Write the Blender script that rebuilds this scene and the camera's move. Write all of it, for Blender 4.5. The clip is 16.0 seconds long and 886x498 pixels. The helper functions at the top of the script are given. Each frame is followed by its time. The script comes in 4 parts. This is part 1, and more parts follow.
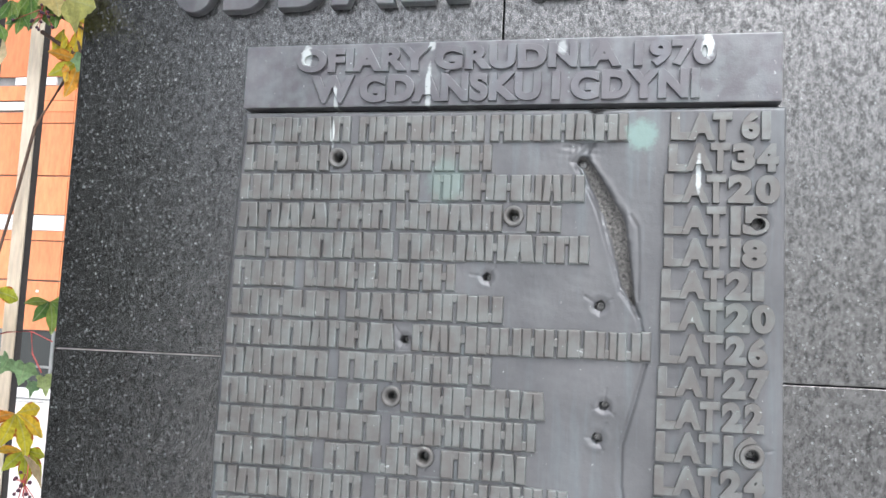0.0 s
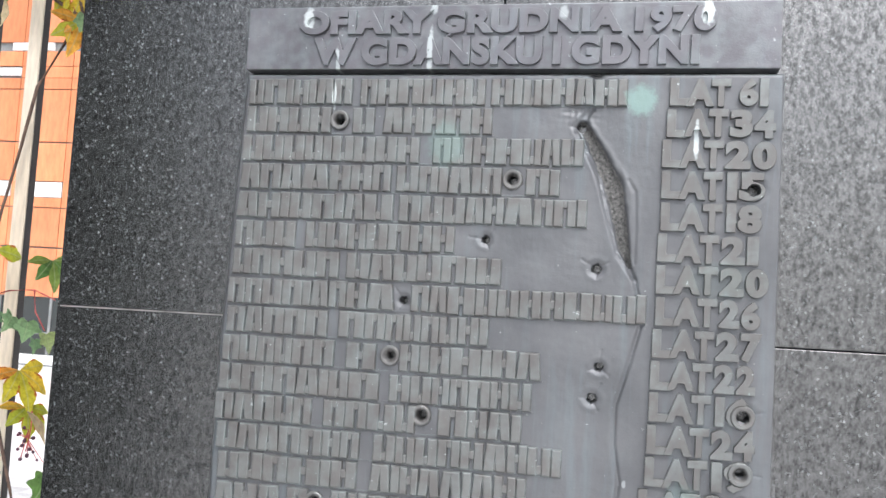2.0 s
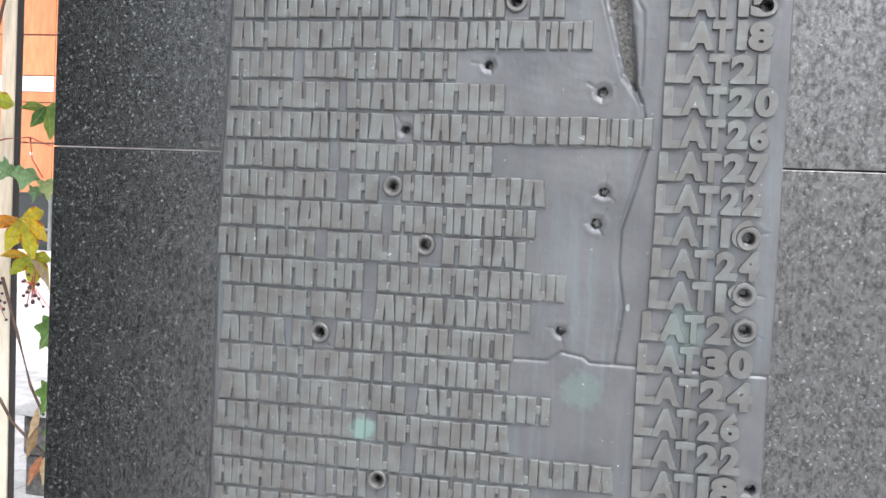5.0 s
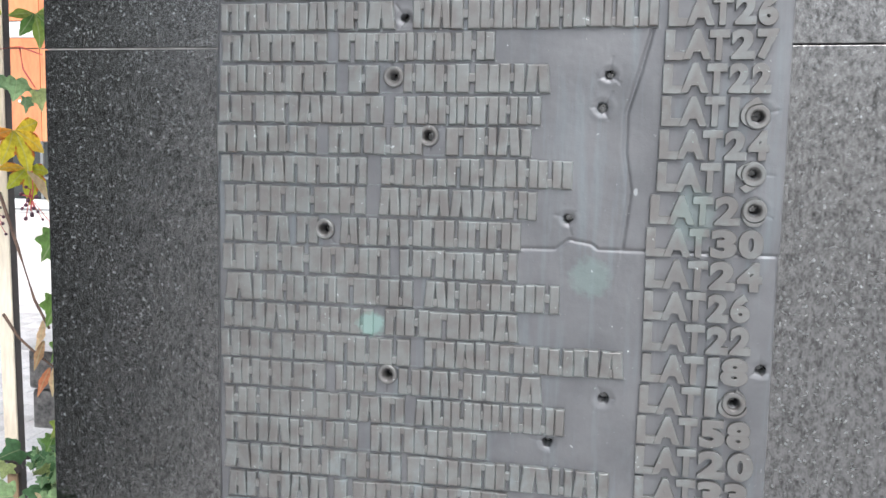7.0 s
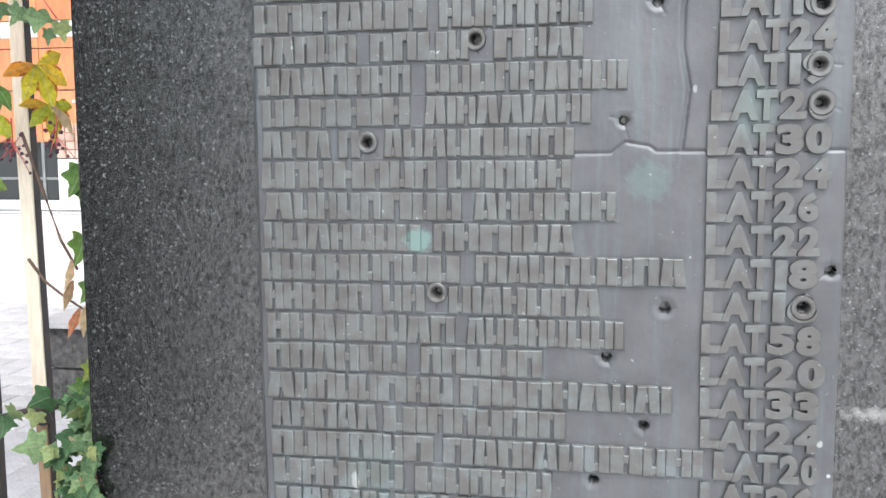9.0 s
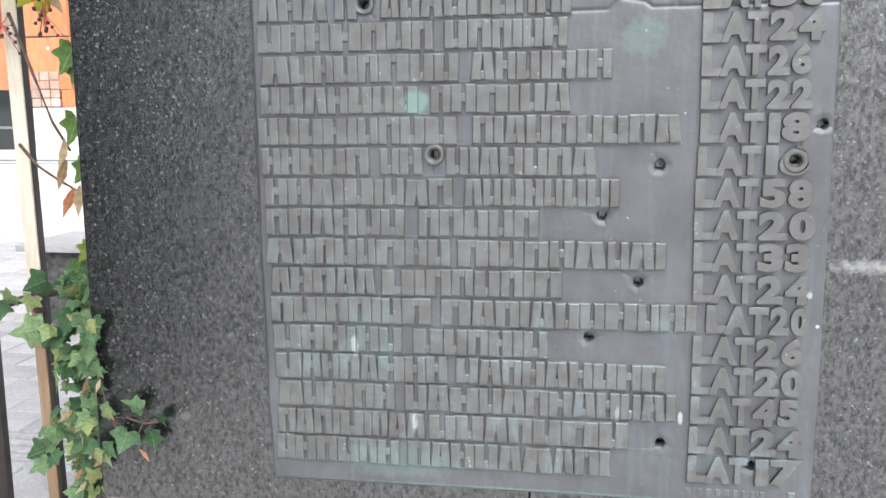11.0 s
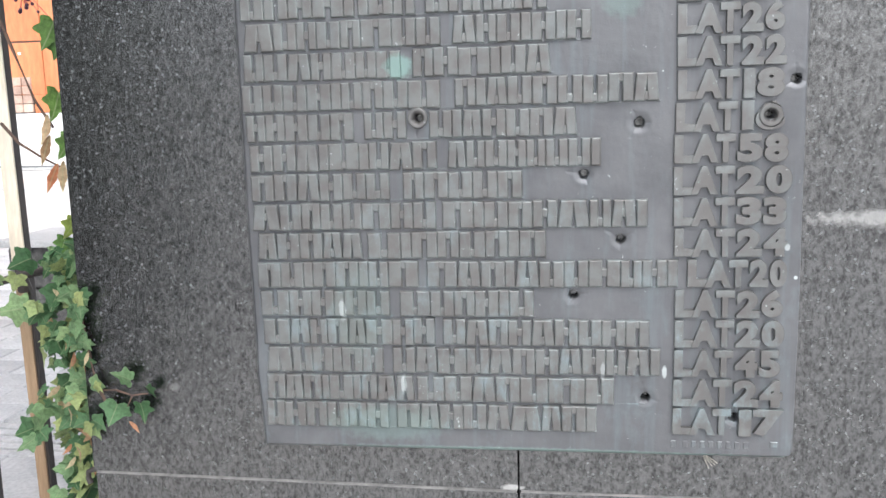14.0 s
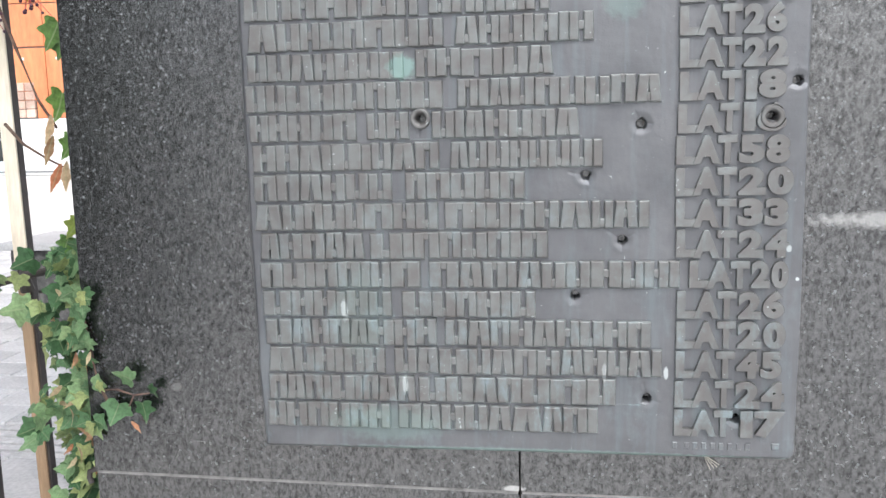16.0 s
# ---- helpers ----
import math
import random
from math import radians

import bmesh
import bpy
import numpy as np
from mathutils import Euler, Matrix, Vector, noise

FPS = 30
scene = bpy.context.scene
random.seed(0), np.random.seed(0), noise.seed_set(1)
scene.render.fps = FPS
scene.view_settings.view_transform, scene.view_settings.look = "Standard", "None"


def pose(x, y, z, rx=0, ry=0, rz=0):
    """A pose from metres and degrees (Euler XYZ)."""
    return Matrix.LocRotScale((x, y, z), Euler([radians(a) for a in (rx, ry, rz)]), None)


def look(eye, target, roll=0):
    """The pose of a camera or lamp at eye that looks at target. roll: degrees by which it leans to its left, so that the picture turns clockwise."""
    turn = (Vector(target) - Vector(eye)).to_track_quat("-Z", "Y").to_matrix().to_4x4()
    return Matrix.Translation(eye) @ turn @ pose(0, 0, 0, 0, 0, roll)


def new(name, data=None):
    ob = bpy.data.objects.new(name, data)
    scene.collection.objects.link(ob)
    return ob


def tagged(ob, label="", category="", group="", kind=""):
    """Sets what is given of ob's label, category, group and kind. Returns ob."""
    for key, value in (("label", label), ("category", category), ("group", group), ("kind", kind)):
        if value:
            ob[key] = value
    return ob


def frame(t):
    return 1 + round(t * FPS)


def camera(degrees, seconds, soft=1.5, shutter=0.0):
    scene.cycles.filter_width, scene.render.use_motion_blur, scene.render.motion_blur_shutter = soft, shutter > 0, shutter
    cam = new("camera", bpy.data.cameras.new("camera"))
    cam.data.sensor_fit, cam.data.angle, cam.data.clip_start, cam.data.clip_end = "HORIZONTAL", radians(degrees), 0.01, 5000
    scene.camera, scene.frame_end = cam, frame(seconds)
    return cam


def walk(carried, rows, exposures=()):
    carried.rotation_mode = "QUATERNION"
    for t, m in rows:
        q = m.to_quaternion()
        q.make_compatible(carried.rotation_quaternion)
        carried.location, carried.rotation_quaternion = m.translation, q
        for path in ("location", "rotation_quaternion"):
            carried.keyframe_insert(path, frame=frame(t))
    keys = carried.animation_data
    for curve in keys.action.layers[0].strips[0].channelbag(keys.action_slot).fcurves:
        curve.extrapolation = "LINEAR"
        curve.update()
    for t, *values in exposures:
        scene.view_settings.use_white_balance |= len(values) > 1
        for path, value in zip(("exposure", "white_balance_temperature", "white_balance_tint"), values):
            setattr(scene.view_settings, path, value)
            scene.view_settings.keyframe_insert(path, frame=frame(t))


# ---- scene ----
cam = camera(53.0, 16.0)
EXPOSURE, KELVIN, TINT = 0.91, 6200, 10
PATH = [
    (0, (0.251, -1.588, 1.642), (-0.166, 0.358, 1.84), 2.8),
    (0.5, (0.249, -1.588, 1.636), (-0.156, 0.361, 1.83), 3.5),
    (1, (0.252, -1.593, 1.625), (-0.154, 0.355, 1.817), 3.8),
    (1.5, (0.256, -1.604, 1.629), (-0.155, 0.345, 1.802), 3.7),
    (2, (0.253, -1.607, 1.621), (-0.157, 0.346, 1.758), 3.5),
    (2.5, (0.249, -1.602, 1.597), (-0.157, 0.353, 1.717), 3.8),
    (3, (0.256, -1.596, 1.589), (-0.147, 0.361, 1.669), 3.7),
    (3.5, (0.254, -1.594, 1.562), (-0.158, 0.363, 1.613), 3.4),
    (4, (0.248, -1.592, 1.547), (-0.166, 0.365, 1.549), 3.1),
    (4.5, (0.248, -1.588, 1.52), (-0.151, 0.372, 1.471), 3.1),
    (7, (0.232, -1.574, 1.402), (-0.149, 0.377, 1.181), 1.3),
    (7.5, (0.196, -1.578, 1.366), (-0.13, 0.379, 1.114), 0.8),
    (8, (0.154, -1.574, 1.346), (-0.206, 0.374, 1.068), 1.0),
    (8.5, (0.139, -1.543, 1.287), (-0.24, 0.407, 1.054), 0.6),
    (9, (0.139, -1.541, 1.241), (-0.244, 0.409, 1.016), -0.2),
    (9.5, (0.138, -1.551, 1.183), (-0.23, 0.396, 0.909), 0.7),
    (10, (0.13, -1.56, 1.147), (-0.245, 0.377, 0.819), 0.6),
    (12.3, (0.104, -1.618, 1.01), (-0.179, 0.337, 0.701), -1.9),
    (12.5, (0.103, -1.622, 1.008), (-0.182, 0.334, 0.702), -1.9),
    (13, (0.107, -1.626, 1.0), (-0.189, 0.33, 0.706), -1.8),
    (13.5, (0.103, -1.627, 1.002), (-0.193, 0.328, 0.701), -1.5),
    (14, (0.107, -1.619, 1.005), (-0.184, 0.334, 0.688), -1.4),
    (14.5, (0.105, -1.619, 1.003), (-0.187, 0.333, 0.685), -1.4),
    (15, (0.111, -1.621, 0.995), (-0.185, 0.331, 0.677), -1.6),
    (15.5, (0.109, -1.622, 0.999), (-0.181, 0.335, 0.704), -1.3),
    (16, (0.106, -1.624, 0.993), (-0.188, 0.332, 0.692), -1.2),
]
walk(cam, [(t, look(eye, target, roll)) for t, eye, target, roll in PATH],
     exposures=[(0.0, EXPOSURE, KELVIN, TINT), (16.0, EXPOSURE, KELVIN, TINT)])

# ---- sky and sun: a bright overcast day, the light coming over the viewer's left shoulder ----
world = bpy.data.worlds.new("overcast")
scene.world = world
world.use_nodes = True
wt = world.node_tree
sky = wt.nodes.new("ShaderNodeTexSky")
sky.sky_type, sky.sun_disc = "NISHITA", False
SUN_EL, SUN_AZ = radians(50), radians(158)
sky.sun_elevation, sky.sun_rotation = SUN_EL, SUN_AZ
sky.dust_density, sky.air_density = 4.0, 1.0
soft_sky = wt.nodes.new("ShaderNodeHueSaturation")
soft_sky.inputs["Saturation"].default_value = 0.35
wt.links.new(sky.outputs["Color"], soft_sky.inputs["Color"])
wt.links.new(soft_sky.outputs["Color"], wt.nodes["Background"].inputs["Color"])
wt.nodes["Background"].inputs["Strength"].default_value = 0.145
sun = new("sun", bpy.data.lights.new("sun", "SUN"))
sun.data.energy, sun.data.angle, sun.data.color = 1.2, radians(40), (1.0, 0.97, 0.93)
toward = Vector((math.sin(SUN_AZ) * math.cos(SUN_EL), math.cos(SUN_AZ) * math.cos(SUN_EL), math.sin(SUN_EL)))
sun.matrix_world = look(toward * 20, (0, 0, 0))


# ---- materials ----
def material(name, rough=0.6, metal=0.0, spec=0.5):
    m = bpy.data.materials.new(name)
    m.use_nodes = True
    b = m.node_tree.nodes["Principled BSDF"]
    b.inputs["Roughness"].default_value, b.inputs["Metallic"].default_value = rough, metal
    b.inputs["Specular IOR Level"].default_value = spec
    return m, m.node_tree, b


def node(nt, kind, **values):
    n = nt.nodes.new(kind)
    for key, value in values.items():
        n.inputs[key].default_value = value
    return n


def coords(nt, scale=(1, 1, 1)):
    tc, mp = nt.nodes.new("ShaderNodeTexCoord"), nt.nodes.new("ShaderNodeMapping")
    mp.inputs["Scale"].default_value = scale
    nt.links.new(tc.outputs["Object"], mp.inputs["Vector"])
    return mp.outputs["Vector"]


def noise_tex(nt, vec, scale, detail=4.0, rough=0.55):
    n = node(nt, "ShaderNodeTexNoise", Scale=scale, Detail=detail, Roughness=rough)
    nt.links.new(vec, n.inputs["Vector"])
    return n.outputs["Fac"]


def ramp(nt, fac, stops):
    r = nt.nodes.new("ShaderNodeValToRGB")
    e = r.color_ramp.elements
    while len(e) < len(stops):
        e.new(0.5)
    for el, (p, c) in zip(e, stops):
        el.position = p
        el.color = (*c, 1) if isinstance(c, tuple) else (c, c, c, 1)
    nt.links.new(fac, r.inputs["Fac"])
    return r.outputs["Color"]


def mix(nt, a, b, fac, blend="MIX"):
    m = nt.nodes.new("ShaderNodeMix")
    m.data_type, m.blend_type = "RGBA", blend
    for value, key in ((fac, 0), (a, 6), (b, 7)):
        if hasattr(value, "links"):
            nt.links.new(value, m.inputs[key])
        elif key == 0:
            m.inputs[0].default_value = value
        else:
            m.inputs[key].default_value = (*value, 1)
    return m.outputs[2]


def bump(nt, bsdf, height, strength, distance):
    b = node(nt, "ShaderNodeBump", Strength=strength, Distance=distance)
    nt.links.new(height, b.inputs["Height"])
    nt.links.new(b.outputs["Normal"], bsdf.inputs["Normal"])


def spots(nt, col, paint, places, ragged=0.5):
    """Lays stains of one colour over col: ellipses of (x, z, half width, half height, strength) in the wall's plane, with ragged edges."""
    rag = noise_tex(nt, coords(nt), 75.0, 5.0, 0.65)
    for x, z, w, h, power in places:
        tc, mp = nt.nodes.new("ShaderNodeTexCoord"), nt.nodes.new("ShaderNodeMapping")
        mp.inputs["Location"].default_value = (-x / w, 0.0, -z / h)
        mp.inputs["Scale"].default_value = (1 / w, 0.0, 1 / h)
        nt.links.new(tc.outputs["Object"], mp.inputs["Vector"])
        g = nt.nodes.new("ShaderNodeTexGradient")
        g.gradient_type = "SPHERICAL"
        nt.links.new(mp.outputs["Vector"], g.inputs["Vector"])
        s = nt.nodes.new("ShaderNodeMath")
        s.operation = "MULTIPLY_ADD"
        nt.links.new(rag, s.inputs[0])
        s.inputs[1].default_value = ragged
        nt.links.new(g.outputs["Fac"], s.inputs[2])
        lo = 0.28 + ragged * 0.5
        col = mix(nt, col, paint, ramp(nt, s.outputs[0], [(lo - 0.1, 0.0), (min(0.98, lo + 0.22), power)]))
    return col


LIME = [(-0.375, 2.172, 0.014, 0.030, 0.9), (-0.312, 2.085, 0.006, 0.040, 0.8), (-0.314, 2.020, 0.006, 0.034, 0.95), (-0.131, 2.105, 0.008, 0.060, 0.75),
        (-0.128, 2.190, 0.010, 0.020, 0.6), (0.372, 2.175, 0.016, 0.032, 0.95), (0.117, 2.178, 0.012, 0.022, 0.5), (0.360, 1.945, 0.007, 0.045, 0.9),
        (-0.330, 0.625, 0.010, 0.030, 0.6), (-0.215, 0.480, 0.008, 0.025, 0.6), (0.480, 0.745, 0.008, 0.010, 0.7), (0.272, 0.512, 0.006, 0.018, 0.8),
        (0.496, 0.690, 0.005, 0.005, 1.0), (0.262, 1.338, 0.005, 0.009, 0.4), (0.160, 0.512, 0.006, 0.03, 0.4)]
VERDIGRIS = [(0.262, 2.018, 0.040, 0.040, 0.75), (-0.208, 1.078, 0.036, 0.032, 0.85), (0.190, 1.185, 0.05, 0.05, 0.3), (-0.09, 1.93, 0.05, 0.06, 0.4),
             (0.41, 1.70, 0.09, 0.05, 0.1), (0.36, 1.30, 0.05, 0.07, 0.25), (-0.25, 0.40, 0.16, 0.05, 0.3), (-0.30, 0.62, 0.08, 0.12, 0.15), (0.1, 0.35, 0.6, 0.012, 0.5)]


def granite_material():
    m, nt, b = material("dark_granite", 0.36, 0.0, 1.0)
    b.inputs["IOR"].default_value = 1.9
    v = coords(nt)
    vor = node(nt, "ShaderNodeTexVoronoi", Scale=300.0)
    nt.links.new(v, vor.inputs["Vector"])
    sep = nt.nodes.new("ShaderNodeSeparateColor")
    nt.links.new(vor.outputs["Color"], sep.inputs["Color"])
    grain = ramp(nt, sep.outputs["Red"], [(0.0, 0.003), (0.46, 0.007), (0.64, 0.012), (0.84, 0.028), (0.94, 0.048), (0.985, 0.075), (1.0, 0.13)])
    coarse = node(nt, "ShaderNodeTexVoronoi", Scale=135.0)
    nt.links.new(v, coarse.inputs["Vector"])
    sep_b = nt.nodes.new("ShaderNodeSeparateColor")
    nt.links.new(coarse.outputs["Color"], sep_b.inputs["Color"])
    grain = mix(nt, grain, ramp(nt, sep_b.outputs["Green"], [(0.0, 0.55), (0.6, 0.85), (0.92, 1.35), (1.0, 1.7)]), 1.0, "MULTIPLY")
    big = noise_tex(nt, v, 55.0, 6.0, 0.7)
    col = mix(nt, grain, ramp(nt, big, [(0.3, 0.72), (0.7, 1.2)]), 1.0, "MULTIPLY")
    wide = ramp(nt, noise_tex(nt, v, 2.2, 5.0), [(0.35, (0.78, 0.85, 0.88)), (0.7, (0.98, 1.05, 1.06))])
    col = mix(nt, col, wide, 1.0, "MULTIPLY")
    col = spots(nt, col, (0.36, 0.36, 0.35), [(0.80, 0.792, 0.40, 0.026, 0.55), (-0.700, 0.452, 0.02, 0.014, 0.18), (-0.012, 0.262, 0.03, 0.01, 0.8)], 0.8)
    nt.links.new(col, b.inputs["Base Color"])
    fine = noise_tex(nt, coords(nt, (1, 1, 0.6)), 150.0, 6.0, 0.75)
    nt.links.new(ramp(nt, sep.outputs["Red"], [(0.3, 0.14), (0.75, 0.26)]), b.inputs["Roughness"])
    nt.links.new(ramp(nt, fine, [(0.36, 0.26), (0.58, 1.0)]), b.inputs["Specular IOR Level"])
    pit = nt.nodes.new("ShaderNodeMath")
    pit.operation = "MULTIPLY_ADD"
    nt.links.new(sep.outputs["Red"], pit.inputs[0])
    pit.inputs[1].default_value = 0.35
    nt.links.new(fine, pit.inputs[2])
    bump(nt, b, pit.outputs[0], 0.24, 0.003)
    return m


def bronze_material(name, base, worn, green, amount, rough):
    """Weathered bronze: a dull brown-grey skin, darker blotches and runs of green corrosion."""
    m, nt, b = material(name, rough, 0.4, 0.5)
    v = coords(nt)
    blot = noise_tex(nt, v, 9.0, 7.0, 0.62)
    col = mix(nt, base, worn, ramp(nt, blot, [(0.36, 0.0), (0.66, 1.0)]))
    streak = noise_tex(nt, coords(nt, (34, 34, 2.6)), 1.0, 6.0, 0.6)
    col = mix(nt, col, green, ramp(nt, streak, [(0.56 - 0.06 * amount, 0.0), (0.74, 0.75 * amount)]))
    spot = noise_tex(nt, v, 60.0, 4.0, 0.7)
    col = mix(nt, col, (0.32, 0.42, 0.4), ramp(nt, spot, [(0.69, 0.0), (0.76, 0.7)]))
    geo = nt.nodes.new("ShaderNodeNewGeometry")
    rim = nt.nodes.new("ShaderNodeMath")
    rim.operation = "MULTIPLY"
    nt.links.new(ramp(nt, geo.outputs["Pointiness"], [(0.53, 0.0), (0.62, 1.0)]), rim.inputs[0])
    nt.links.new(ramp(nt, noise_tex(nt, v, 30.0, 4.0), [(0.4, 0.0), (0.62, 0.5)]), rim.inputs[1])
    col = mix(nt, col, (0.3, 0.35, 0.35), rim.outputs[0])
    # patchy pale blue tint on the rims, stronger towards the bottom of the plaque
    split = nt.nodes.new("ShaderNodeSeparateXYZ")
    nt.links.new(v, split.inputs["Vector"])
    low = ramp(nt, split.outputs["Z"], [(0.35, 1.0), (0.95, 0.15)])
    low_patches = mix(nt, ramp(nt, noise_tex(nt, coords(nt, (5, 5, 2.5)), 5.0, 6.0, 0.7), [(0.52, 0.0), (0.68, 0.5)]), low, 1.0, "MULTIPLY")
    edge = mix(nt, low_patches, ramp(nt, geo.outputs["Pointiness"], [(0.49, 0.25), (0.56, 1.0)]), 1.0, "MULTIPLY")
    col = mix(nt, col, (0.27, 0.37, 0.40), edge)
    col = spots(nt, col, (0.2, 0.3, 0.275), VERDIGRIS, 0.9)
    col = spots(nt, col, (0.5, 0.54, 0.54), LIME, 1.0)
    nt.links.new(col, b.inputs["Base Color"])
    fine = noise_tex(nt, v, 240.0, 5.0, 0.6)
    nt.links.new(ramp(nt, blot, [(0.3, rough - 0.08), (0.7, rough + 0.14)]), b.inputs["Roughness"])
    bump(nt, b, fine, 0.35, 0.0012)
    return m


def plain_material(name, dark, light, scale, rough, metal=0.0, relief=0.3, depth=0.002, vary=0.0, stretch=(1, 1, 1)):
    """A surface between two colours, by cloudy noise at two scales; vary: how far single pieces differ."""
    m, nt, b = material(name, rough, metal)
    v = coords(nt, stretch)
    col = mix(nt, dark, light, ramp(nt, noise_tex(nt, v, scale, 6.0, 0.6), [(0.3, 0.0), (0.7, 1.0)]))
    fine = noise_tex(nt, v, scale * 12, 4.0, 0.6)
    col = mix(nt, col, ramp(nt, fine, [(0.25, 0.78), (0.75, 1.15)]), 1.0, "MULTIPLY")
    if vary:
        info = nt.nodes.new("ShaderNodeObjectInfo")
        col = mix(nt, col, ramp(nt, info.outputs["Random"], [(0.0, 1 - vary), (1.0, 1 + vary)]), 1.0, "MULTIPLY")
    nt.links.new(col, b.inputs["Base Color"])
    bump(nt, b, fine, relief, depth)
    return m


def leaf_material(name, stops, rough=0.45, rim=None):
    """Leaf skin in the leaf's own measure: colour by piece, mottled, a pale midrib, a turned rim, with some light coming through."""
    m, nt, b = material(name, rough, 0.0, 0.4)
    info = nt.nodes.new("ShaderNodeObjectInfo")
    v = coords(nt)
    col = ramp(nt, info.outputs["Random"], stops)
    col = mix(nt, col, ramp(nt, noise_tex(nt, v, 5.0, 6.0, 0.65), [(0.3, 0.6), (0.7, 1.3)]), 1.0, "MULTIPLY")
    sep = nt.nodes.new("ShaderNodeSeparateXYZ")
    nt.links.new(v, sep.inputs["Vector"])
    flat = nt.nodes.new("ShaderNodeMath")
    flat.operation = "ABSOLUTE"
    nt.links.new(sep.outputs["X"], flat.inputs[0])
    if rim:
        ragged = nt.nodes.new("ShaderNodeMath")
        ragged.operation = "MULTIPLY_ADD"
        nt.links.new(noise_tex(nt, v, 7.0, 4.0), ragged.inputs[0])
        ragged.inputs[1].default_value = 0.35
        nt.links.new(flat.outputs[0], ragged.inputs[2])
        col = mix(nt, col, rim, ramp(nt, ragged.outputs[0], [(0.33, 0.0), (0.40, 0.85)]))
    col = mix(nt, col, (0.42, 0.46, 0.28), ramp(nt, flat.outputs[0], [(0.008, 0.35), (0.03, 0.0)]))
    nt.links.new(col, b.inputs["Base Color"])
    bump(nt, b, noise_tex(nt, v, 12.0, 4.0), 0.35, 0.02)
    trans = nt.nodes.new("ShaderNodeBsdfTranslucent")
    nt.links.new(col, trans.inputs["Color"])
    ms = nt.nodes.new("ShaderNodeMixShader")
    ms.inputs[0].default_value = 0.4
    nt.links.new(b.outputs[0], ms.inputs[1])
    nt.links.new(trans.outputs[0], ms.inputs[2])
    nt.links.new(ms.outputs[0], nt.nodes["Material Output"].inputs["Surface"])
    return m


GRANITE = granite_material()
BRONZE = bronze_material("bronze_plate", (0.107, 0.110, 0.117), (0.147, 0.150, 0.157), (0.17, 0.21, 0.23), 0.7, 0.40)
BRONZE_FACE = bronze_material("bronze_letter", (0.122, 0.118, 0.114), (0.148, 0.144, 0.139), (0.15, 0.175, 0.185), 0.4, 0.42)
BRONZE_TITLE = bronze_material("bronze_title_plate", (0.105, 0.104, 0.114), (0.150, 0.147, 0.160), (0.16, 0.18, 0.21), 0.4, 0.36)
MORTAR = plain_material("pale_joint", (0.09, 0.09, 0.087), (0.24, 0.235, 0.228), 30, 0.9)
IRON = plain_material("dark_iron_paint", (0.02, 0.017, 0.017), (0.05, 0.04, 0.036), 18, 0.55)
FRONT_TAN = plain_material("tan_paint", (0.55, 0.46, 0.35), (0.78, 0.71, 0.59), 9, 0.7, stretch=(1, 1, 0.15))
# the tan again, with the shade low on the post put into it
FRONT_TAN_SHADED = plain_material("brown_paint", (0.26, 0.17, 0.10), (0.44, 0.31, 0.20), 9, 0.7, stretch=(1, 1, 0.15))
STEM = plain_material("bark_stem", (0.05, 0.03, 0.025), (0.16, 0.1, 0.07), 60, 0.8)
RED_STEM = plain_material("red_stalk", (0.3, 0.04, 0.05), (0.5, 0.1, 0.08), 60, 0.5)
BERRY = plain_material("dark_berry", (0.015, 0.012, 0.03), (0.09, 0.02, 0.04), 40, 0.4)
IVY = leaf_material("ivy_green", [(0.0, (0.05, 0.13, 0.05)), (0.3, (0.13, 0.25, 0.12)), (0.65, (0.24, 0.37, 0.18)), (1.0, (0.42, 0.48, 0.2))])
CREEPER = leaf_material("creeper_green", [(0.0, (0.07, 0.17, 0.04)), (0.6, (0.15, 0.27, 0.06)), (1.0, (0.26, 0.34, 0.07))])
YELLOW = leaf_material("autumn_yellow", [(0.0, (0.42, 0.46, 0.04)), (0.6, (0.68, 0.54, 0.04)), (1.0, (0.75, 0.36, 0.05))], 0.45, (0.45, 0.07, 0.02))
TURNING = leaf_material("turning_leaf", [(0.0, (0.46, 0.48, 0.16)), (0.6, (0.52, 0.48, 0.18)), (1.0, (0.58, 0.42, 0.2))])
DRY = leaf_material("dry_leaf", [(0.0, (0.35, 0.22, 0.12)), (0.5, (0.55, 0.47, 0.3)), (1.0, (0.5, 0.2, 0.1))], 0.8)
PAVER = plain_material("concrete_paver", (0.42, 0.42, 0.42), (0.56, 0.555, 0.55), 6, 0.85, vary=0.12)
PAVING = plain_material("pale_paving", (0.62, 0.61, 0.6), (0.74, 0.73, 0.71), 1.5, 0.85)
GROUND = plain_material("pale_ground", (0.6, 0.59, 0.58), (0.72, 0.71, 0.69), 0.6, 0.9)
ROUGH_STONE = plain_material("rough_grey_stone", (0.08, 0.08, 0.08), (0.3, 0.29, 0.28), 30, 0.85, relief=1.0, depth=0.02)
ORANGE = plain_material("orange_cladding", (0.54, 0.175, 0.07), (0.70, 0.275, 0.13), 0.9, 0.6, vary=0.14, stretch=(1, 1, 0.3))
WHITE = plain_material("white_panel", (0.72, 0.72, 0.72), (0.82, 0.82, 0.82), 2, 0.5)
PINK_STONE = plain_material("pink_stone", (0.42, 0.28, 0.22), (0.62, 0.46, 0.38), 3, 0.8, vary=0.2)
GREY_FRAME = plain_material("grey_window_frame", (0.16, 0.17, 0.17), (0.24, 0.25, 0.25), 3, 0.5)
PANE, _nt, _b = material("dark_window_glass", 0.05, 0.0, 0.6)
_b.inputs["Base Color"].default_value = (0.03, 0.035, 0.035, 1)
